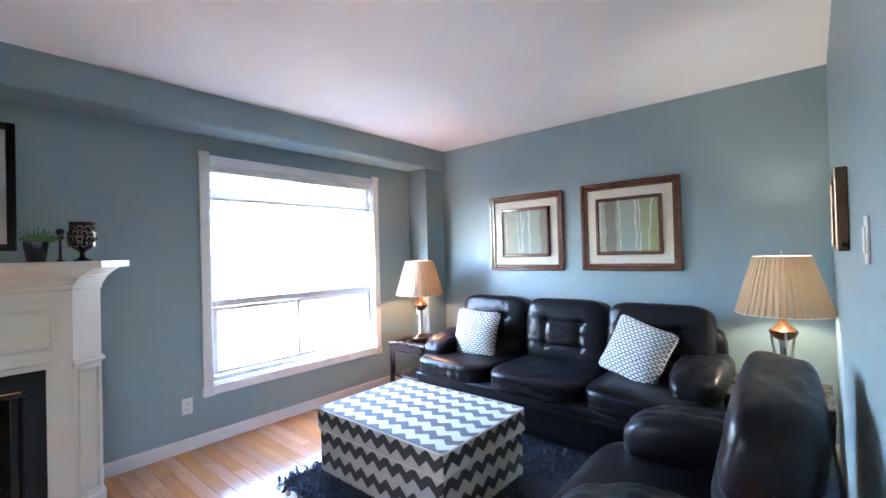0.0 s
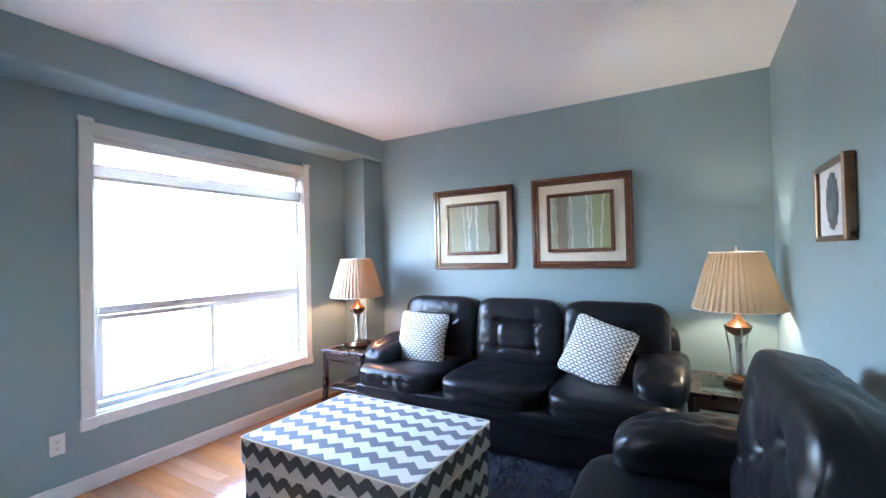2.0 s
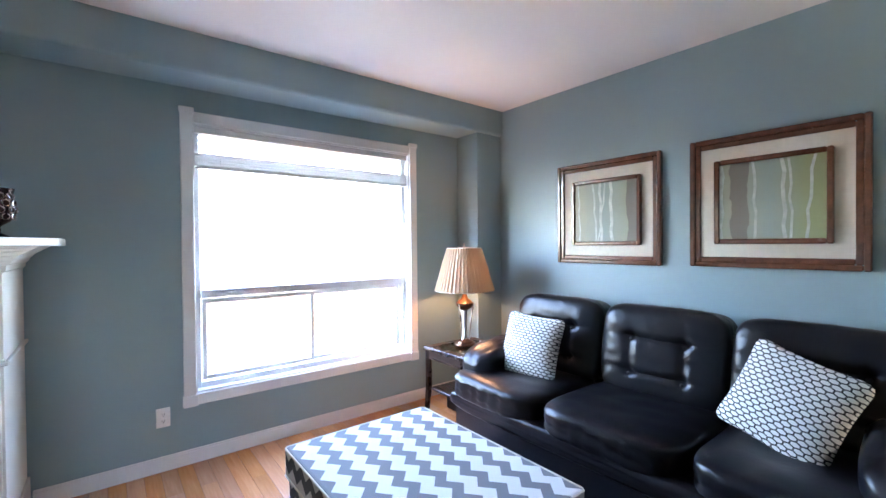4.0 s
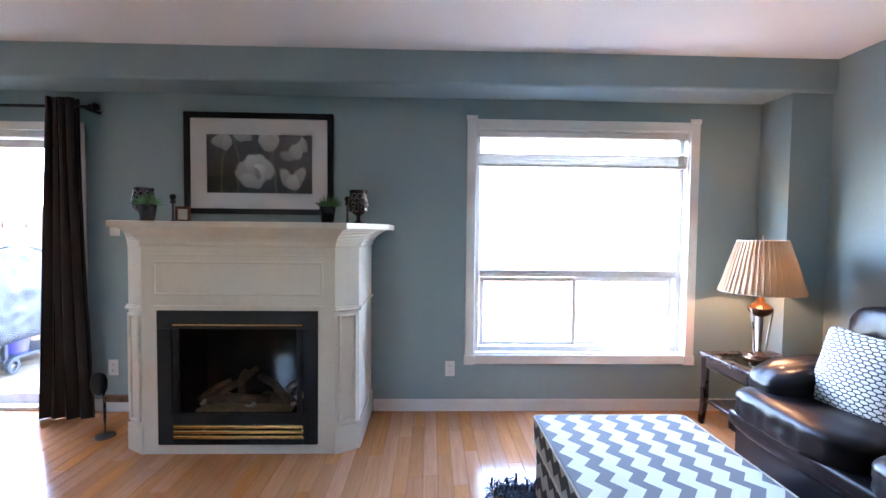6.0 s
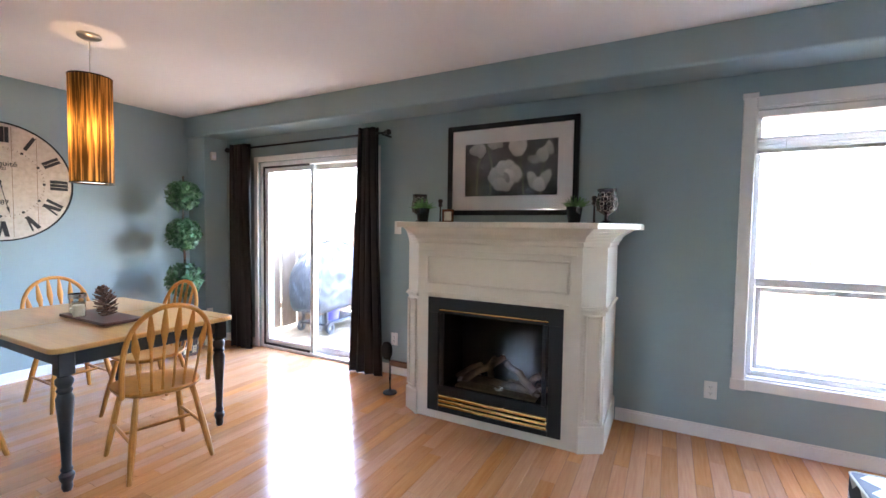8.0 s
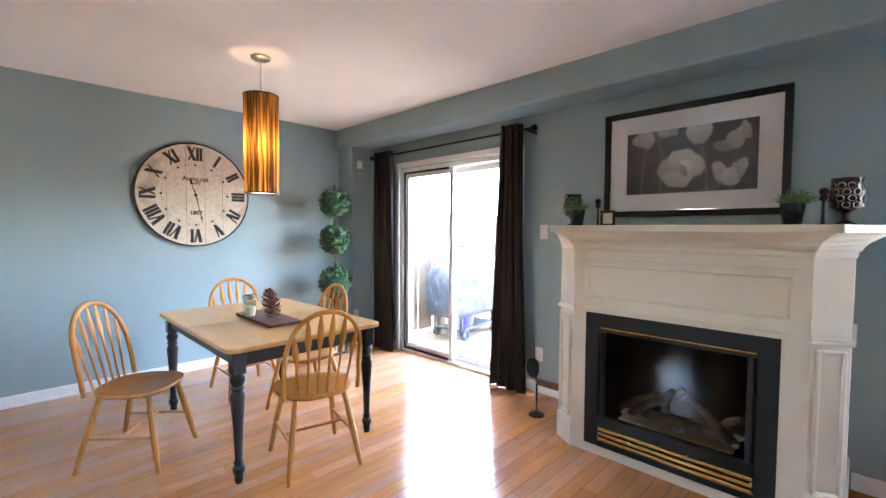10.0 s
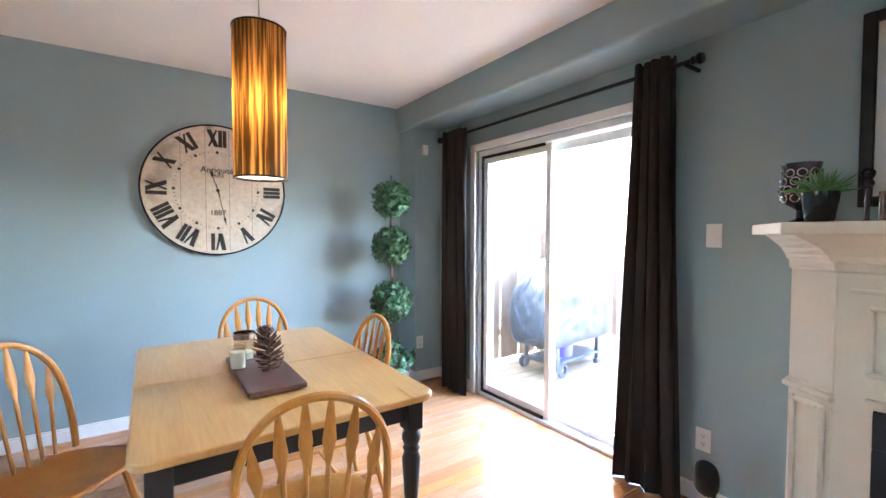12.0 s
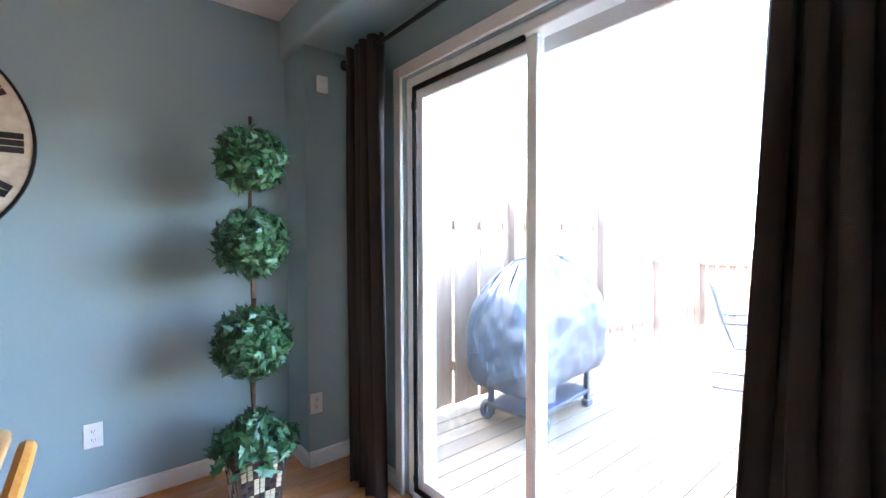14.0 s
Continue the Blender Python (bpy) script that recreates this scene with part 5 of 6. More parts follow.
# ---- windsor chairs ----
def windsor():
    """Arrow-back chair, its seat facing +y."""
    t = thing("dining_chair", (0, 0, 0), "honey oak arrow-back dining chair with bowed back", "chair", "chairs round the dining table")
    bm = B()
    out = []
    for i in range(36):
        a = 2 * math.pi * i / 36
        c, s = math.cos(a), math.sin(a)
        w = 0.215 + 0.02 * s
        out.append((w * abs(c) ** 0.75 * (1 if c > 0 else -1), 0.205 * abs(s) ** 0.75 * (1 if s > 0 else -1)))
    levels = [(0.86, 0.415), (0.97, 0.425), (1.0, 0.437), (0.985, 0.446), (0.9, 0.447), (0.55, 0.437), (0.2, 0.435)]
    rings = [[bm.verts.new((x * k, y * k, z)) for x, y in out] for k, z in levels]
    for p, q in zip(rings, rings[1:]):
        for i in range(36):
            bm.faces.new((p[i], p[(i + 1) % 36], q[(i + 1) % 36], q[i]))
    bm.faces.new(rings[0][::-1]), bm.faces.new(rings[-1])
    part("seat", bm, OAK, t, "saddled oak seat", True)

    def bow(u):
        a = math.pi * u
        return Vector((-0.212 * math.cos(a) * (1 + 0.16 * math.sin(a)), -0.165 - 0.11 * math.sin(a) ** 0.8, 0.44 + 0.485 * math.sin(a) ** 0.62 if 0 < u < 1 else 0.44))

    part("back_bow", tube(B(), [bow(i / 30) for i in range(31)], 0.0135, 8), OAK, t, smooth=True)
    for i in range(6):
        f = (i + 0.5) / 6 * 2 - 1
        x0, x1 = f * 0.155, f * 0.208
        top_z = 0.44 + 0.485 * max(0.05, 1 - (abs(x1) / 0.246) ** 2.4) ** 0.5
        k = (top_z - 0.44) / 0.485
        bm = B()
        pts = [(0.007, 0.006, 0), (0.008, 0.007, 0.45), (0.007, 0.006, 0.55), (0.02, 0.005, 0.72), (0.014, 0.005, 0.86), (0.006, 0.005, 1.0)]
        rings = []
        for a, b, h in pts:
            c = Vector((x0 + (x1 - x0) * h, -0.17 - 0.105 * h * k, 0.44 + (top_z - 0.44) * h))
            rings.append([bm.verts.new(c + Vector((a * math.cos(q * math.pi / 4), b * math.sin(q * math.pi / 4), 0))) for q in range(8)])
        for p, q in zip(rings, rings[1:]):
            for j in range(8):
                bm.faces.new((p[j], p[(j + 1) % 8], q[(j + 1) % 8], q[j]))
        part("spindle", bm, OAK, t, smooth=True)
    feet = {}
    for sx in (-1, 1):
        for sy in (-1, 1):
            a, b = Vector((sx * 0.14, sy * 0.13, 0.425)), Vector((sx * 0.205, sy * 0.215 if sy > 0 else -0.235, 0.0))
            feet[sx, sy] = (a, b)
            bm = B()
            tube(bm, [a + (b - a) * f for f in (0, 0.25, 0.5, 0.75, 1)], 0.0125, 8)
            for v in bm.verts:
                f = 1 - v.co.z / 0.425
                c = a + (b - a) * f
                v.co = c + (v.co - c) * (1 + 0.45 * math.sin(min(1, max(0, f)) * math.pi))
            part("leg", bm, OAK, t, smooth=True)
    mids = {}
    for sx in (-1, 1):
        p, q = [feet[sx, sy][0].lerp(feet[sx, sy][1], 0.55) for sy in (-1, 1)]
        mids[sx] = (p + q) / 2
        part("stretcher", tube(B(), [p, p.lerp(q, 0.5), q], 0.01, 8), OAK, t, smooth=True)
    part("stretcher", tube(B(), [mids[-1], mids[1]], 0.01, 8), OAK, t, smooth=True)
    return t


c = windsor()
c.matrix_basis = pose(-1.365, -1.77, 0, 0, 0, 168)
copy_thing(c, pose(-0.64, -2.52, 0, 0, 0, 48))
copy_thing(c, pose(-1.51, -3.2, 0, 0, 0, 0))
copy_thing(c, pose(-1.67, -2.44, 0, 0, 0, -90))

# ---- things on the dining table ----
t = thing("serving_tray", (-1.34, -2.345, dh), "dark walnut board with sloped ends on the table", "tray", turn=0)
bm = B()
prism(bm, rounded(0.22, 0.57, 0.012, 3), 0.006, 0.024, 0.003)
part("board", bm, TRAYWOOD, t)
for s in (-1, 1):
    part("foot", box(B(), -0.1, 0.1, s * 0.22 - 0.012, s * 0.22 + 0.012, 0, 0.008), TRAYWOOD, t)


def pine_cone(place, size, rx, rz, seed):
    t = thing("pine_cone", place, "brown open pine cone on the walnut board", "pine cone")
    rng = random.Random(seed)
    bm = B()
    tube(bm, [(0, 0, -0.42 * size), (0, 0, 0.42 * size)], 0.1 * size, 6, 0.05 * size)
    n = 62
    for i in range(n):
        f = i / n
        a = i * 2.39996
        z = (f - 0.5) * size
        r = size * 0.37 * math.sin(math.pi * (0.2 + 0.74 * f)) ** 0.8
        d = Vector((math.cos(a), math.sin(a), 0.05 + 0.75 * f)).normalized()
        sd = Vector((-math.sin(a), math.cos(a), 0))
        p = Vector((0, 0, z))
        w = size * 0.1 * (1.15 - 0.5 * f)
        q = [p + sd * w * 0.4, p - sd * w * 0.4, p + d * r * 0.8 - sd * w, p + d * r * 1.02 + Vector((0, 0, 0.03 * size)), p + d * r * 0.8 + sd * w]
        lo = [bm.verts.new(v) for v in q]
        hi = [bm.verts.new(v + Vector((0, 0, 0.025 * size))) for v in q]
        bm.faces.new(lo[::-1]), bm.faces.new(hi)
        for k in range(5):
            bm.faces.new((lo[k], lo[(k + 1) % 5], hi[(k + 1) % 5], hi[k]))
    ob = part("cone_body", bm, CONE, t)
    ob.matrix_basis = pose(0, 0, 0, rx, 0, rz)


pine_cone((-1.36, -2.33, dh + 0.024 + 0.088), 0.185, 14, 25, 3)


def jar(place, r, h, fill, label):
    t = thing("candle_jar", place, label, "candle", "candle jars")
    ob = part("glass", lathe(B(), [(0.001, 0), (r, 0), (r, h), (r - 0.003, h), (r - 0.003, 0.005), (0.001, 0.005)], 24), JARGLASS, t, smooth=True)
    ob.visible_shadow = False
    part("wax", lathe(B(), [(0.001, 0.006), (r - 0.004, 0.006), (r - 0.004, fill), (0.001, fill)], 24), WAX, t, smooth=True)
    part("wick", tube(B(), [(0, 0, fill), (0.001, 0, fill + 0.012)], 0.001, 4), BLACK, t)
    return t


jar((-1.25, -2.41, dh + 0.024), 0.034, 0.1, 0.075, "cream candle in a clear glass on the board")
g = jar((-1.3, -2.55, dh + 0.024), 0.045, 0.13, 0.035, "wide clear glass jar with tan filling on the board")
part("band", lathe(B(), [(0.046, 0.1), (0.049, 0.1), (0.049, 0.128), (0.046, 0.128), (0.046, 0.1)], 24), SILVER, g, "silver rim")

# ---- pendant lamp ----
t = thing("pendant_lamp", (*PENDANT, 0), "amber string cylinder pendant lamp, lit, over the table", "pendant lamp")
part("canopy", lathe(B(), [(0.001, H), (0.065, H), (0.065, H - 0.012), (0.05, H - 0.024), (0.012, H - 0.03), (0.001, H - 0.03)], 28), PEWTER, t, smooth=True)
part("cord", tube(B(), [(0, 0, H - 0.03), (0, 0, 2.3)], 0.0025, 6), PEWTER, t)
sh = part("shade", lathe(B(), [(0.115, 1.62), (0.115, 1.8), (0.115, 2.1), (0.115, 2.3)], 96, flute=lambda i: 0.006 * (i % 2)), STRINGSHADE, t, "amber and brown string shade", True)
for z in (1.618, 2.293):
    part("rim", lathe(B(), [(0.112, z), (0.118, z), (0.118, z + 0.008), (0.112, z + 0.008), (0.112, z)], 40), BLACK, sh, "black rim")
part("diffuser", lathe(B(), [(0.001, 1.63), (0.111, 1.63), (0.111, 1.634), (0.001, 1.634)], 40), DIFFUSER, t, "glowing white diffuser")
part("socket", lathe(B(), [(0.001, 2.05), (0.02, 2.05), (0.02, 2.12), (0.004, 2.14), (0.004, 2.3), (0.001, 2.3)], 12), PEWTER, t)


# ---- wall clock ----
def clock_mat():
    m, nt, b, co, xyz = plain("weathered_clock_face", 0.7)
    mp = nt.nodes.new("ShaderNodeMapping")
    mp.inputs["Scale"].default_value = (1, 1, 0.12)
    nt.links.new(co.outputs["Object"], mp.inputs[0])
    n, n2 = nt.nodes.new("ShaderNodeTexNoise"), nt.nodes.new("ShaderNodeTexNoise")
    n.inputs["Scale"].default_value, n.inputs["Detail"].default_value = 28, 6
    n2.inputs["Scale"].default_value, n2.inputs["Detail"].default_value = 4, 5
    nt.links.new(mp.outputs[0], n.inputs["Vector"])
    nt.links.new(co.outputs["Object"], n2.inputs["Vector"])
    c = mixn(nt, n.outputs["Fac"], (0.42, 0.33, 0.24), (0.72, 0.63, 0.52))
    r = nt.nodes.new("ShaderNodeVectorMath")
    r.operation = "LENGTH"
    nt.links.new(co.outputs["Object"], r.inputs[0])
    e = mathn(nt, "MULTIPLY", mathn(nt, "MAXIMUM", mathn(nt, "MULTIPLY_ADD", n2.outputs["Fac"], 5.0, -2.7), 0.0), mathn(nt, "POWER", mathn(nt, "MULTIPLY", r.outputs["Value"], 2.15), 3.0))
    c = mixn(nt, mathn(nt, "MINIMUM", e, 0.8), c, (0.14, 0.08, 0.05))
    nt.links.new(c, b.inputs["Base Color"])
    return m


CR = 0.485
ck = thing("wall_clock", (-1.375, SY + 0.002, 1.693), "large weathered cream wall clock with Roman numerals", "clock")
flat = Matrix.Rotation(radians(-90), 4, "X")
part("face", lathe(B(), [(0.001, 0.0), (CR - 0.004, 0.0), (CR - 0.004, 0.028), (0.001, 0.028)], 72), clock_mat(), ck).matrix_basis = flat
part("rim", lathe(B(), [(CR - 0.006, 0), (CR + 0.006, 0), (CR + 0.006, 0.034), (CR - 0.006, 0.034), (CR - 0.006, 0)], 72), BLACK, ck).matrix_basis = flat
for x in (-0.24, -0.08, 0.08, 0.24):
    hh = (CR ** 2 - x * x) ** 0.5 - 0.02
    part("plank_joint", box(B(), x - 0.0012, x + 0.0012, 0.0278, 0.0288, -hh, hh), CONE, ck)


def lettering(name, text, size, m, parent, stretch=1.0):
    cu = bpy.data.curves.new(name, "FONT")
    cu.body, cu.size, cu.align_x, cu.align_y, cu.extrude, cu.offset = text, size, "CENTER", "CENTER", 0.0006, size * 0.012
    tmp = bpy.data.objects.new(name, cu)
    scene.collection.objects.link(tmp)
    bpy.context.view_layer.update()
    me = bpy.data.meshes.new_from_object(tmp.evaluated_get(bpy.context.evaluated_depsgraph_get()))
    bpy.data.objects.remove(tmp)
    me.materials.append(INK)
    ob = new(name, me)
    ob.parent = parent
    ob.matrix_basis = m @ Matrix.Diagonal((stretch, 1, 1, 1))
    return ob


# the face looks along +y, so its right hand is -x
FACE = Matrix(((-1, 0, 0, 0), (0, 0, 1, 0.0292), (0, 1, 0, 0), (0, 0, 0, 1)))


def numeral(h, text):
    """A Roman numeral made of its strokes, its foot towards the hub."""
    bm = B()
    hgt, wd, x = 0.115, 0.0, 0.0
    strokes = []
    for ch in text:
        if ch == "I":
            strokes.append((x + 0.009, x + 0.009, 0.009)); x += 0.026
        elif ch == "V":
            strokes += [(x + 0.008, x + 0.03, 0.011), (x + 0.052, x + 0.03, 0.005)]; x += 0.064
        else:
            strokes += [(x + 0.006, x + 0.052, 0.011), (x + 0.052, x + 0.006, 0.005)]; x += 0.064
    for xt, xb, w in strokes:
        o = -x / 2 + 0.004
        vs = [(xb + o - w * 1.25, 0), (xb + o + w * 1.25, 0), (xt + o + w * 1.25, hgt), (xt + o - w * 1.25, hgt)]
        lo = [bm.verts.new((a, b, 0)) for a, b in vs]
        hi = [bm.verts.new((a, b, 0.0008)) for a, b in vs]
        bm.faces.new(hi)
        for k in range(4):
            bm.faces.new((lo[k], lo[(k + 1) % 4], hi[(k + 1) % 4], hi[k]))
    ob = part("numeral", bm, INK, ck, "black Roman numeral " + text)
    a = radians(-30 * h)
    ob.matrix_basis = FACE @ Matrix.Rotation(a, 4, "Z") @ Matrix.Translation((0, 0.325, 0)) @ Matrix.Diagonal((1.15, 1.1, 1, 1))


for h, text in enumerate(("XII", "I", "II", "III", "IV", "V", "VI", "VII", "VIII", "IX", "X", "XI")):
    numeral(h, text)
    a = radians(-30 * h)
    part("hour_dot", lathe(B(), [(0.001, 0), (0.011, 0), (0.011, 0.0009), (0.001, 0.0009)], 10), INK, ck).matrix_basis = FACE @ Matrix.Rotation(a, 4, "Z") @ Matrix.Translation((0, 0.285, 0))
tick = mesh_of("minute_mark", box(B(), -0.0016, 0.0016, -0.006, 0.006, 0, 0.0007), INK)
for i in range(60):
    if i % 5:
        piece("minute_mark", tick, ck, FACE @ Matrix.Rotation(radians(6 * i), 4, "Z") @ Matrix.Translation((0, 0.285, 0)))
lettering("lettering", "Antiquité", 0.06, FACE @ Matrix.Translation((0, 0.15, 0)), ck)
lettering("lettering", "PARIS", 0.035, FACE @ Matrix.Translation((0, 0.11, 0)), ck)
lettering("lettering", "1887", 0.055, FACE @ Matrix.Translation((0, -0.17, 0)), ck)
for name, ang, ln, w in (("hour_hand", -342, 0.17, 0.006), ("minute_hand", -168, 0.27, 0.005)):
    bm = B()
    box(bm, -w / 2, w / 2, -0.05, ln - 0.05, 0.004, 0.006)
    vs = [bm.verts.new(v) for v in ((-w * 2, ln - 0.06, 0.006), (w * 2, ln - 0.06, 0.006), (0, ln, 0.006))]
    bm.faces.new(vs)
    part(name, bm, INK, ck).matrix_basis = FACE @ Matrix.Rotation(radians(ang), 4, "Z")
part("hub", lathe(B(), [(0.001, 0.0), (0.013, 0.0), (0.013, 0.008), (0.001, 0.01)], 14), INK, ck).matrix_basis = FACE

# ---- topiary ----
PX, PY = -2.63, -3.6
t = thing("topiary_plant", (PX, PY, 0), "triple ball artificial ivy topiary in a square basket", "plant")
bm = B()


def taper(bm, w0, w1, z0, z1):
    lo = [bm.verts.new((sx * w0, sy * w0, z0)) for sx, sy in ((-1, -1), (1, -1), (1, 1), (-1, 1))]
    hi = [bm.verts.new((sx * w1, sy * w1, z1)) for sx, sy in ((-1, -1), (1, -1), (1, 1), (-1, 1))]
    bm.faces.new(lo[::-1]), bm.faces.new(hi)
    for i in range(4):
        bm.faces.new((lo[i], lo[(i + 1) % 4], hi[(i + 1) % 4], hi[i]))


taper(bm, 0.092, 0.122, 0.02, 0.27)
pot = part("basket", bm, WICKER, t, "brown wicker basket with raffia checks")
part("basket_rim", ring_frame(B(), 0.275, 0.275, 0.025, 0.26, 0.3, 0.006), WICKER, pot).matrix_basis = Matrix(((0, 1, 0, 0), (0, 0, 1, 0), (1, 0, 0, 0), (0, 0, 0, 1)))
part("basket_foot", ring_frame(B(), 0.205, 0.205, 0.02, 0, 0.03, 0.004), WICKER, pot).matrix_basis = Matrix(((0, 1, 0, 0), (0, 0, 1, 0), (1, 0, 0, 0), (0, 0, 0, 1)))
weave = {True: mesh_of("weave", box(B(), -0.011, 0.011, -0.003, 0.003, -0.011, 0.011, 0.002), STRAW), False: mesh_of("weave", box(B(), -0.011, 0.011, -0.003, 0.003, -0.011, 0.011, 0.002), BLACKWOOD)}
for side in range(4):
    for i in range(7):
        for j in range(9):
            z = 0.042 + j * 0.0255
            w = 0.092 + 0.03 * (z - 0.02) / 0.25
            light = ((i // 2 + j // 3) % 2 == 0)
            if light or (i + j) % 2:
                piece("weave", weave[light], pot, Matrix.Rotation(side * math.pi / 2, 4, "Z") @ Matrix.Translation(((i - 3) * 0.0255 * w / 0.107, -w - 0.001, z)))
part("stem", tube(B(), [(0, 0, 0.2), (0.006, 0.004, 0.6), (-0.004, 0.003, 1.0), (0.005, -0.003, 1.4), (0, 0, 1.86)], 0.016, 8, 0.008), BARK, t, smooth=True)
for z, r, count, seed in ((1.66, 0.147, 760, 1), (1.265, 0.156, 820, 2), (0.79, 0.164, 880, 3)):
    def on_ball(rg, z=z, r=r):
        v = Vector([rg.gauss(0, 1) for _ in range(3)]).normalized()
        return Vector((0, 0, z)) + v * r * rg.uniform(0.66, 1.1), v
    part("crown", leaf_cloud(B(), random.Random(seed), count, on_ball, 0.045), LEAF, t, "dense ball of small ivy leaves")
    core = part("twig_core", puff(B(), (0, 0, z), (r * 1.05,) * 3, 2, 8), LEAF, t, smooth=True)


def skirt(rg):
    a, rr = rg.uniform(0, 6.283), rg.uniform(0.03, 0.2)
    v = Vector((math.cos(a), math.sin(a), 0.7)).normalized()
    return Vector((rr * math.cos(a), rr * math.sin(a), 0.42 - rr * 0.75 + rg.uniform(-0.03, 0.06))), v


part("crown", leaf_cloud(B(), random.Random(8), 330, skirt, 0.06), LEAF, t, "trailing ivy over the basket")

# floor vase with twigs by the south wall
t = thing("floor_vase", (0.42, -3.7, 0), "tall dark floor vase holding white twigs", "vase")
part("vase", lathe(B(), [(0.001, 0), (0.1, 0), (0.11, 0.02), (0.09, 0.4), (0.075, 0.55), (0.07, 0.56), (0.065, 0.5), (0.001, 0.48)], 24), BLACKWOOD, t, smooth=True)
rng = random.Random(5)
for i in range(9):
    a = rng.uniform(0, 6.283)
    part("twig", tube(B(), [(0.02 * math.cos(a), 0.02 * math.sin(a), 0.5), (0.06 * math.cos(a) + rng.uniform(-0.03, 0.03), 0.06 * math.sin(a), 0.9), (0.12 * math.cos(a), 0.12 * math.sin(a) + rng.uniform(-0.04, 0.04), 1.2), (0.14 * math.cos(a + 0.3), 0.14 * math.sin(a + 0.3), rng.uniform(1.35, 1.6))], 0.006, 5, 0.003), WHITETWIG, t)

# ---- outdoors ----
DZ = -0.15
bm = B()
ring = [(-400, -400), (400, -400), (400, 400), (-400, 400)]
bm.faces.new([bm.verts.new((x, y, -0.75)) for x, y in ring])
struct("ground", bm, GRASS, "pale dormant lawn", "ground")
deck = struct("deck", box(B(), -9.5, -3.43, -4.15, 3.2, -0.6, DZ - 0.03), DARKGREY, "weathered wooden deck boards outside the door", "deck")
me = mesh_of("deck_board", box(B(), 0, 6.05, -0.068, 0.068, -0.028, 0, 0.003), DECKWOOD)
for i in range(50):
    piece("deck_board", me, deck, Matrix.Translation((-9.48, -4.07 + i * 0.145, DZ)))
fence = thing("privacy_fence", (0, -4.16, DZ), "tall cedar board privacy fence beside the deck", "fence")
me = mesh_of("fence_board", box(B(), -0.07, 0.07, -0.01, 0.01, 0.03, 1.78, 0.003), CEDAR)
for i in range(21):
    piece("fence_board", me, fence, Matrix.Translation((-3.55 - i * 0.152, -0.02 * (i % 2), 0)))
for x in (-3.6, -5.1, -6.65):
    part("post", box(B(), x - 0.045, x + 0.045, 0.0, 0.09, 0, 1.9, 0.004), CEDAR, fence)
part("rail", box(B(), -6.7, -3.5, -0.07, -0.03, 0.3, 0.39, 0.003), CEDAR, fence)
part("rail", box(B(), -6.7, -3.5, -0.07, -0.03, 1.5, 1.59, 0.003), CEDAR, fence)
low = thing("deck_fence", (0, -4.16, DZ), "low cedar picket railing round the deck", "fence")
me = mesh_of("picket", box(B(), -0.05, 0.05, -0.01, 0.01, 0.05, 1.2, 0.003), CEDAR)
for i in range(20):
    piece("picket", me, low, Matrix.Translation((-6.82 - i * 0.14, 0, 0)))
me2 = mesh_of("picket", box(B(), -0.01, 0.01, -0.05, 0.05, 0.05, 1.0, 0.003), CEDAR)
for i in range(52):
    piece("picket", me2, low, Matrix.Translation((-9.52, 0.1 + i * 0.14, 0)))
for x in (-8.1, -9.5):
    part("post", box(B(), x - 0.045, x + 0.045, 0.0, 0.09, 0, 1.25, 0.004), CEDAR, low)
for z in (0.25, 1.05):
    part("rail", box(B(), -9.5, -6.75, -0.05, -0.012, z, z + 0.08, 0.003), CEDAR, low)
part("rail", box(B(), -9.56, -9.44, 0.1, 7.3, 1.0, 1.04, 0.004), CEDAR, low)

# covered barbecue
bq = thing("covered_barbecue", (-4.86, -3.62, DZ), "barbecue on a cart under a grey vinyl cover", "barbecue", turn=6)


def drape(x, y, z):
    w = 0.02 * noise.noise(Vector((x * 3, y * 3, z * 3))) + 0.012 * noise.noise(Vector((x * 8, y * 8, z * 6)))
    pin = 0.22 * max(0, z + 0.1) ** 2
    return (-x * pin * 0.9 + w, -y * pin * 1.0 + w * 1.5, w - 0.03 * x * x)


part("cover", puff(B(), (0, 0, 0.8), (1.3, 0.62, 0.98), 7, 30, drape), GRILLCOVER, bq, "crumpled grey vinyl cover", True)
for sx in (-1, 1):
    for sy in (-1, 1):
        part("leg", box(B(), sx * 0.4 - 0.02, sx * 0.4 + 0.02, sy * 0.2 - 0.02, sy * 0.2 + 0.02, 0.05, 0.45, 0.003), DARKGREY, bq)
part("shelf", box(B(), -0.44, 0.44, -0.22, 0.22, 0.12, 0.15, 0.004), DARKGREY, bq)
for sy in (-1, 1):
    ob = part("wheel", lathe(B(), [(0.045, -0.02), (0.075, -0.02), (0.08, 0), (0.075, 0.02), (0.045, 0.02), (0.045, -0.02)], 24), DARKGREY, bq, "small cart wheel", True)
    ob.matrix_basis = pose(0.38, sy * 0.25, 0.08, 90, 0, 0)
    for k in range(3):
        part("spoke", box(B(), -0.05, 0.05, -0.005, 0.005, -0.006, 0.006), PEWTER, ob).matrix_basis = pose(0, 0, 0, 0, 0, k * 60)
for sy in (-1, 1):
    part("foot", box(B(), -0.46, -0.36, sy * 0.2 - 0.03, sy * 0.2 + 0.03, 0, 0.06, 0.01), DARKGREY, bq)
tk = thing("plastic_pail", (-4.78, -3.55, DZ + 0.15), "blue purple plastic pail on the cart shelf", "pail")
part("pail", lathe(B(), [(0.001, 0), (0.1, 0), (0.12, 0.22), (0.115, 0.22), (0.095, 0.01), (0.001, 0.01)], 20), PURPLE, tk, smooth=True)

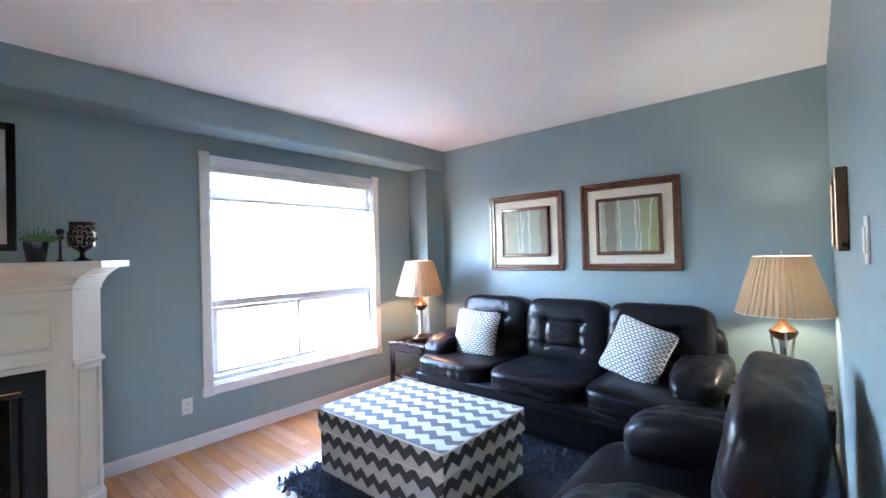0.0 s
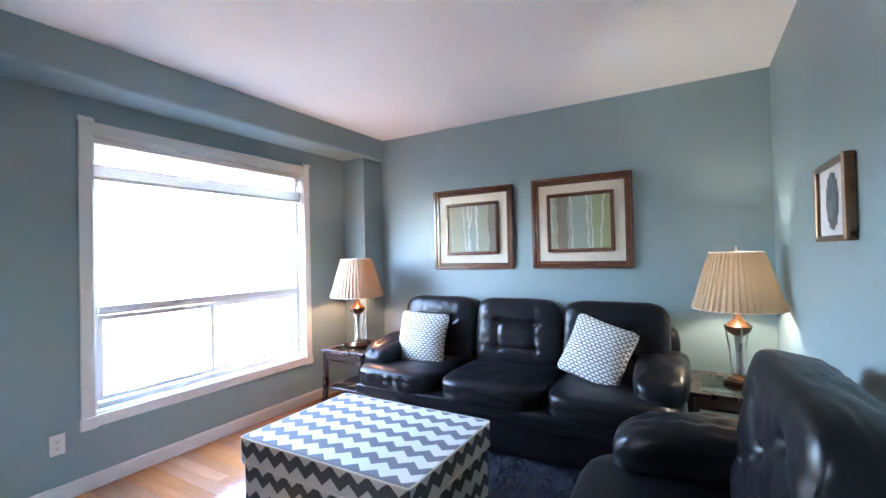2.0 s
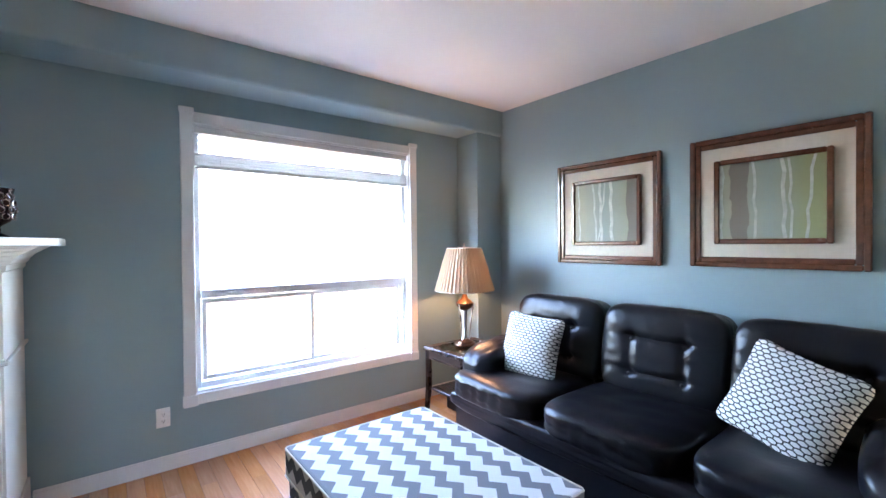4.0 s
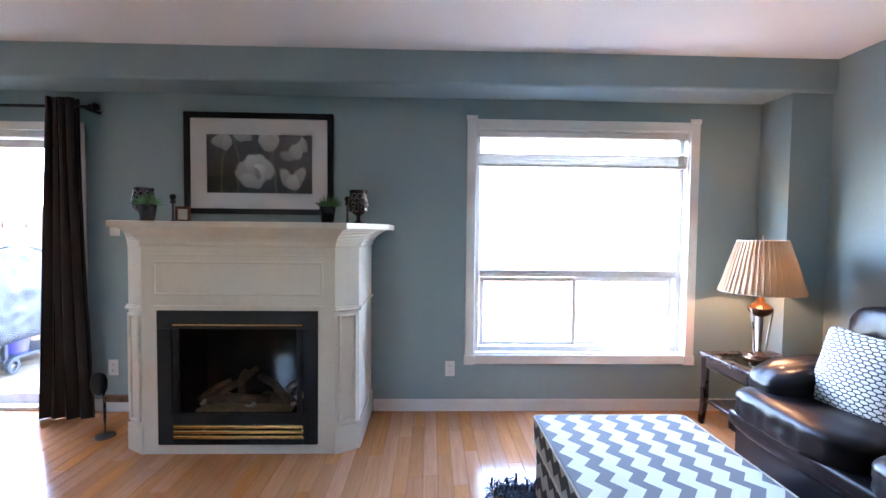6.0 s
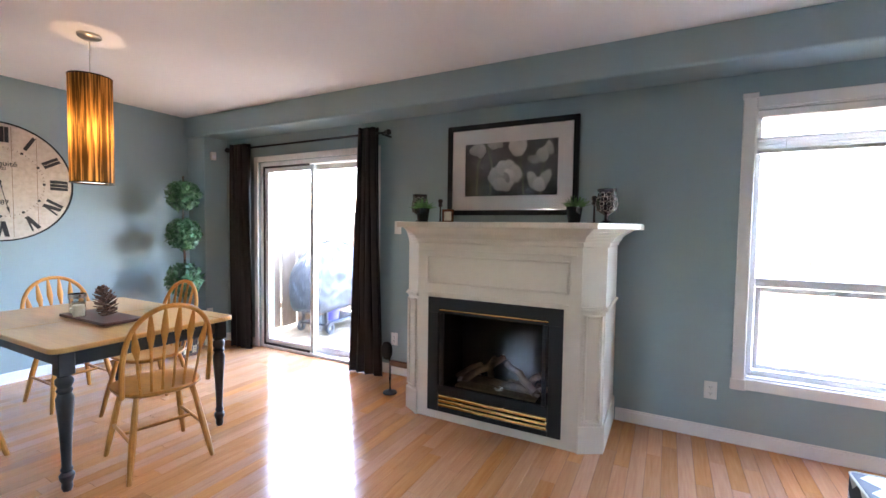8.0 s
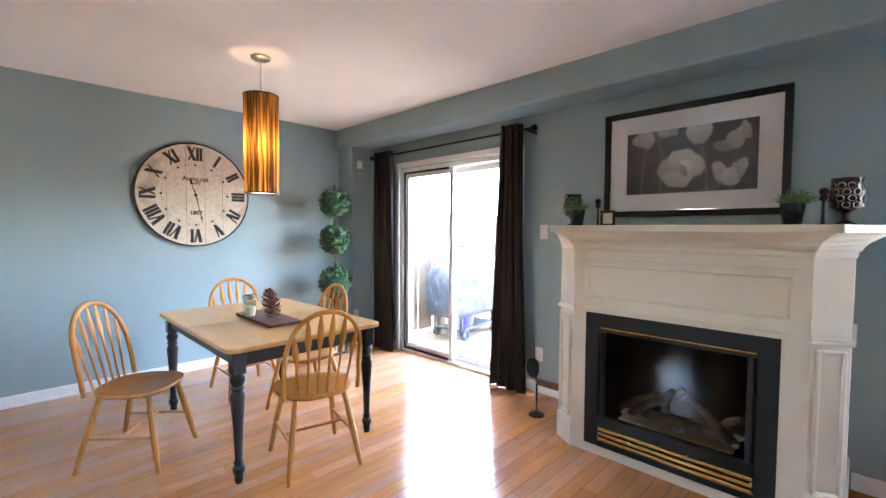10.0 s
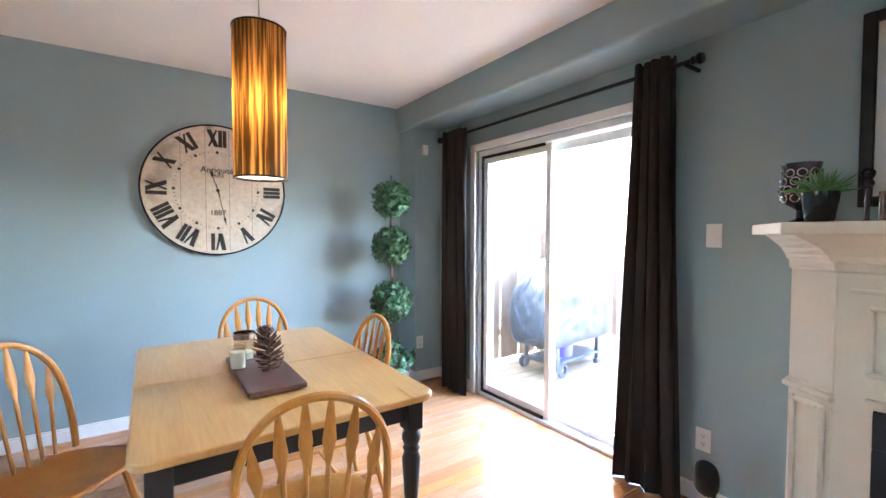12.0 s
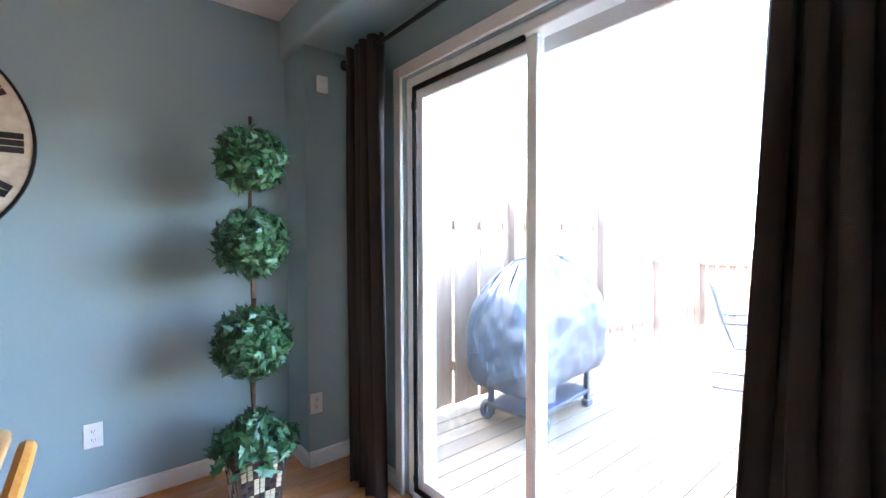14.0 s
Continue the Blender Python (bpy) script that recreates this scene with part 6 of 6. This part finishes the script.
# sling patio chair
pc = thing("patio_chair", (-6.9, -2.75, DZ), "dark metal cantilever patio chair with sling seat", "patio chair", turn=21)
for s in (-0.27, 0.27):
    part("side_frame", tube(B(), [(s, -0.3, 0.98), (s, -0.2, 0.62), (s, -0.12, 0.4), (s, 0.28, 0.42), (s, 0.33, 0.38), (s, 0.25, 0.05), (s, 0.2, 0.02), (s, -0.28, 0.02)], 0.013, 8), DARKGREY, pc, smooth=True)
    part("armrest", tube(B(), [(s, -0.2, 0.63), (s, 0.15, 0.64), (s, 0.25, 0.6), (s, 0.27, 0.42)], 0.014, 8), DARKGREY, pc, smooth=True)
part("crossbar", tube(B(), [(-0.27, -0.28, 0.02), (0.27, -0.28, 0.02)], 0.013, 8), DARKGREY, pc)
part("sling", puff(B(), (0, 0.08, 0.41), (0.52, 0.4, 0.016), 6, 6), GRILLCOVER, pc)
part("sling_back", puff(B(), (0, -0.22, 0.7), (0.52, 0.016, 0.56), 6, 6, None, Matrix.Rotation(radians(15), 3, "X")), GRILLCOVER, pc)


# bare shrubs and a far fence beyond the deck
def bare_tree(place, h, seed, label):
    t = thing("bare_tree", place, label, "tree", "bare garden trees")
    rng = random.Random(seed)
    part("trunk", tube(B(), [(0, 0, 0), (0.03, 0.02, h * 0.25), (0, 0.05, h * 0.5)], h * 0.02, 7, h * 0.012), TWIG, t, smooth=True)
    bm = B()

    def grow(p, d, ln, r, lev):
        q = p + d * ln
        tube(bm, [p, p.lerp(q, 0.5) + Vector([rng.uniform(-0.04, 0.04) * ln for _ in range(3)]), q], r, 4, r * 0.6)
        if lev:
            for _ in range(3):
                grow(p.lerp(q, rng.uniform(0.5, 1)), (d + Vector((rng.gauss(0, 0.5), rng.gauss(0, 0.5), rng.uniform(-0.1, 0.5)))).normalized(), ln * 0.68, r * 0.6, lev - 1)

    for k in range(5):
        a = k * 1.26
        grow(Vector((0, 0.03, h * (0.25 + 0.05 * k))), Vector((math.cos(a), math.sin(a), 0.9)).normalized(), h * 0.24, h * 0.008, 3)
    tagged(part("branches", bm, TWIG, t, "leafless branches"), kind="stuff")


bare_tree((-7.5, 4.2, -0.75), 2.6, 3, "leafless garden shrub behind the window")
bare_tree((-10.8, 2.3, -0.75), 3.2, 6, "leafless young tree behind the deck")
gf = thing("garden_fence", (-12.5, 0, -0.75), "weathered grey board fence behind the garden", "fence")
me = mesh_of("fence_board", box(B(), -0.012, 0.012, -0.07, 0.07, 0, 1.75), CEDAR)
for i in range(130):
    piece("fence_board", me, gf, Matrix.Translation((0, -8 + i * 0.15, 0)))
sf = thing("side_fence", (0, 4.9, -0.75), "weathered grey board fence at the garden's side", "fence")
me = mesh_of("fence_board", box(B(), -0.07, 0.07, -0.012, 0.012, 0, 1.8), CEDAR)
for i in range(58):
    piece("fence_board", me, sf, Matrix.Translation((-12.4 + i * 0.155, 0, 0)))


def house(x, y, w, d, h, label):
    t = thing("house", (x, y, -0.75), label, "house", "far houses")
    part("wall", box(B(), -d / 2, d / 2, -w / 2, w / 2, 0, h), SIDING, t)
    bm = B()
    vs = [bm.verts.new(v) for v in ((-d / 2 - 0.4, -w / 2 - 0.4, h), (d / 2 + 0.4, -w / 2 - 0.4, h), (d / 2 + 0.4, w / 2 + 0.4, h), (-d / 2 - 0.4, w / 2 + 0.4, h), (0, -w / 2 + 1.5, h + 2.2), (0, w / 2 - 1.5, h + 2.2))]
    for q in ((0, 1, 4), (1, 2, 5, 4), (2, 3, 5), (3, 0, 4, 5), (3, 2, 1, 0)):
        bm.faces.new([vs[i] for i in q])
    part("roof", bm, ROOFING, t)
    for yy in (-w / 4, w / 4):
        wd = part("window", box(B(), d / 2, d / 2 + 0.06, yy - 0.7, yy + 0.7, h - 1.9, h - 0.6), TRIM, t)
        part("pane", box(B(), d / 2 + 0.05, d / 2 + 0.07, yy - 0.6, yy + 0.6, h - 1.8, h - 0.7), DARKGREY, wd)


house(-40, -14, 10, 8, 2.8, "pale sided house far behind the garden")
house(-42, 5, 11, 8, 2.8, "pale sided house far behind the garden")
house(-40, 24, 10, 8, 2.8, "pale sided house far behind the garden")

# kitchen side window that closes the room behind the camera
t = thing("window_2", (FAR_E, -1.8, 1.475), "plain white window in the closing wall", "window", kind="structure")
part("window_frame", ring_frame(B(), 0.8, 0.85, 0.06, 0.02, 0.1), VINYL, t)
ob = part("pane", box(B(), 0.05, 0.054, -0.35, 0.35, -0.375, 0.375), PANE, t)
ob.visible_shadow = False

# ---- floor strips, piece by piece ----
board_meshes = {}
for x, y, ln in near:
    if ln not in board_meshes:
        board_meshes[ln] = board_mesh(ln)
    piece("floor_board", board_meshes[ln], floor, Matrix.Translation((x, y, 0)))
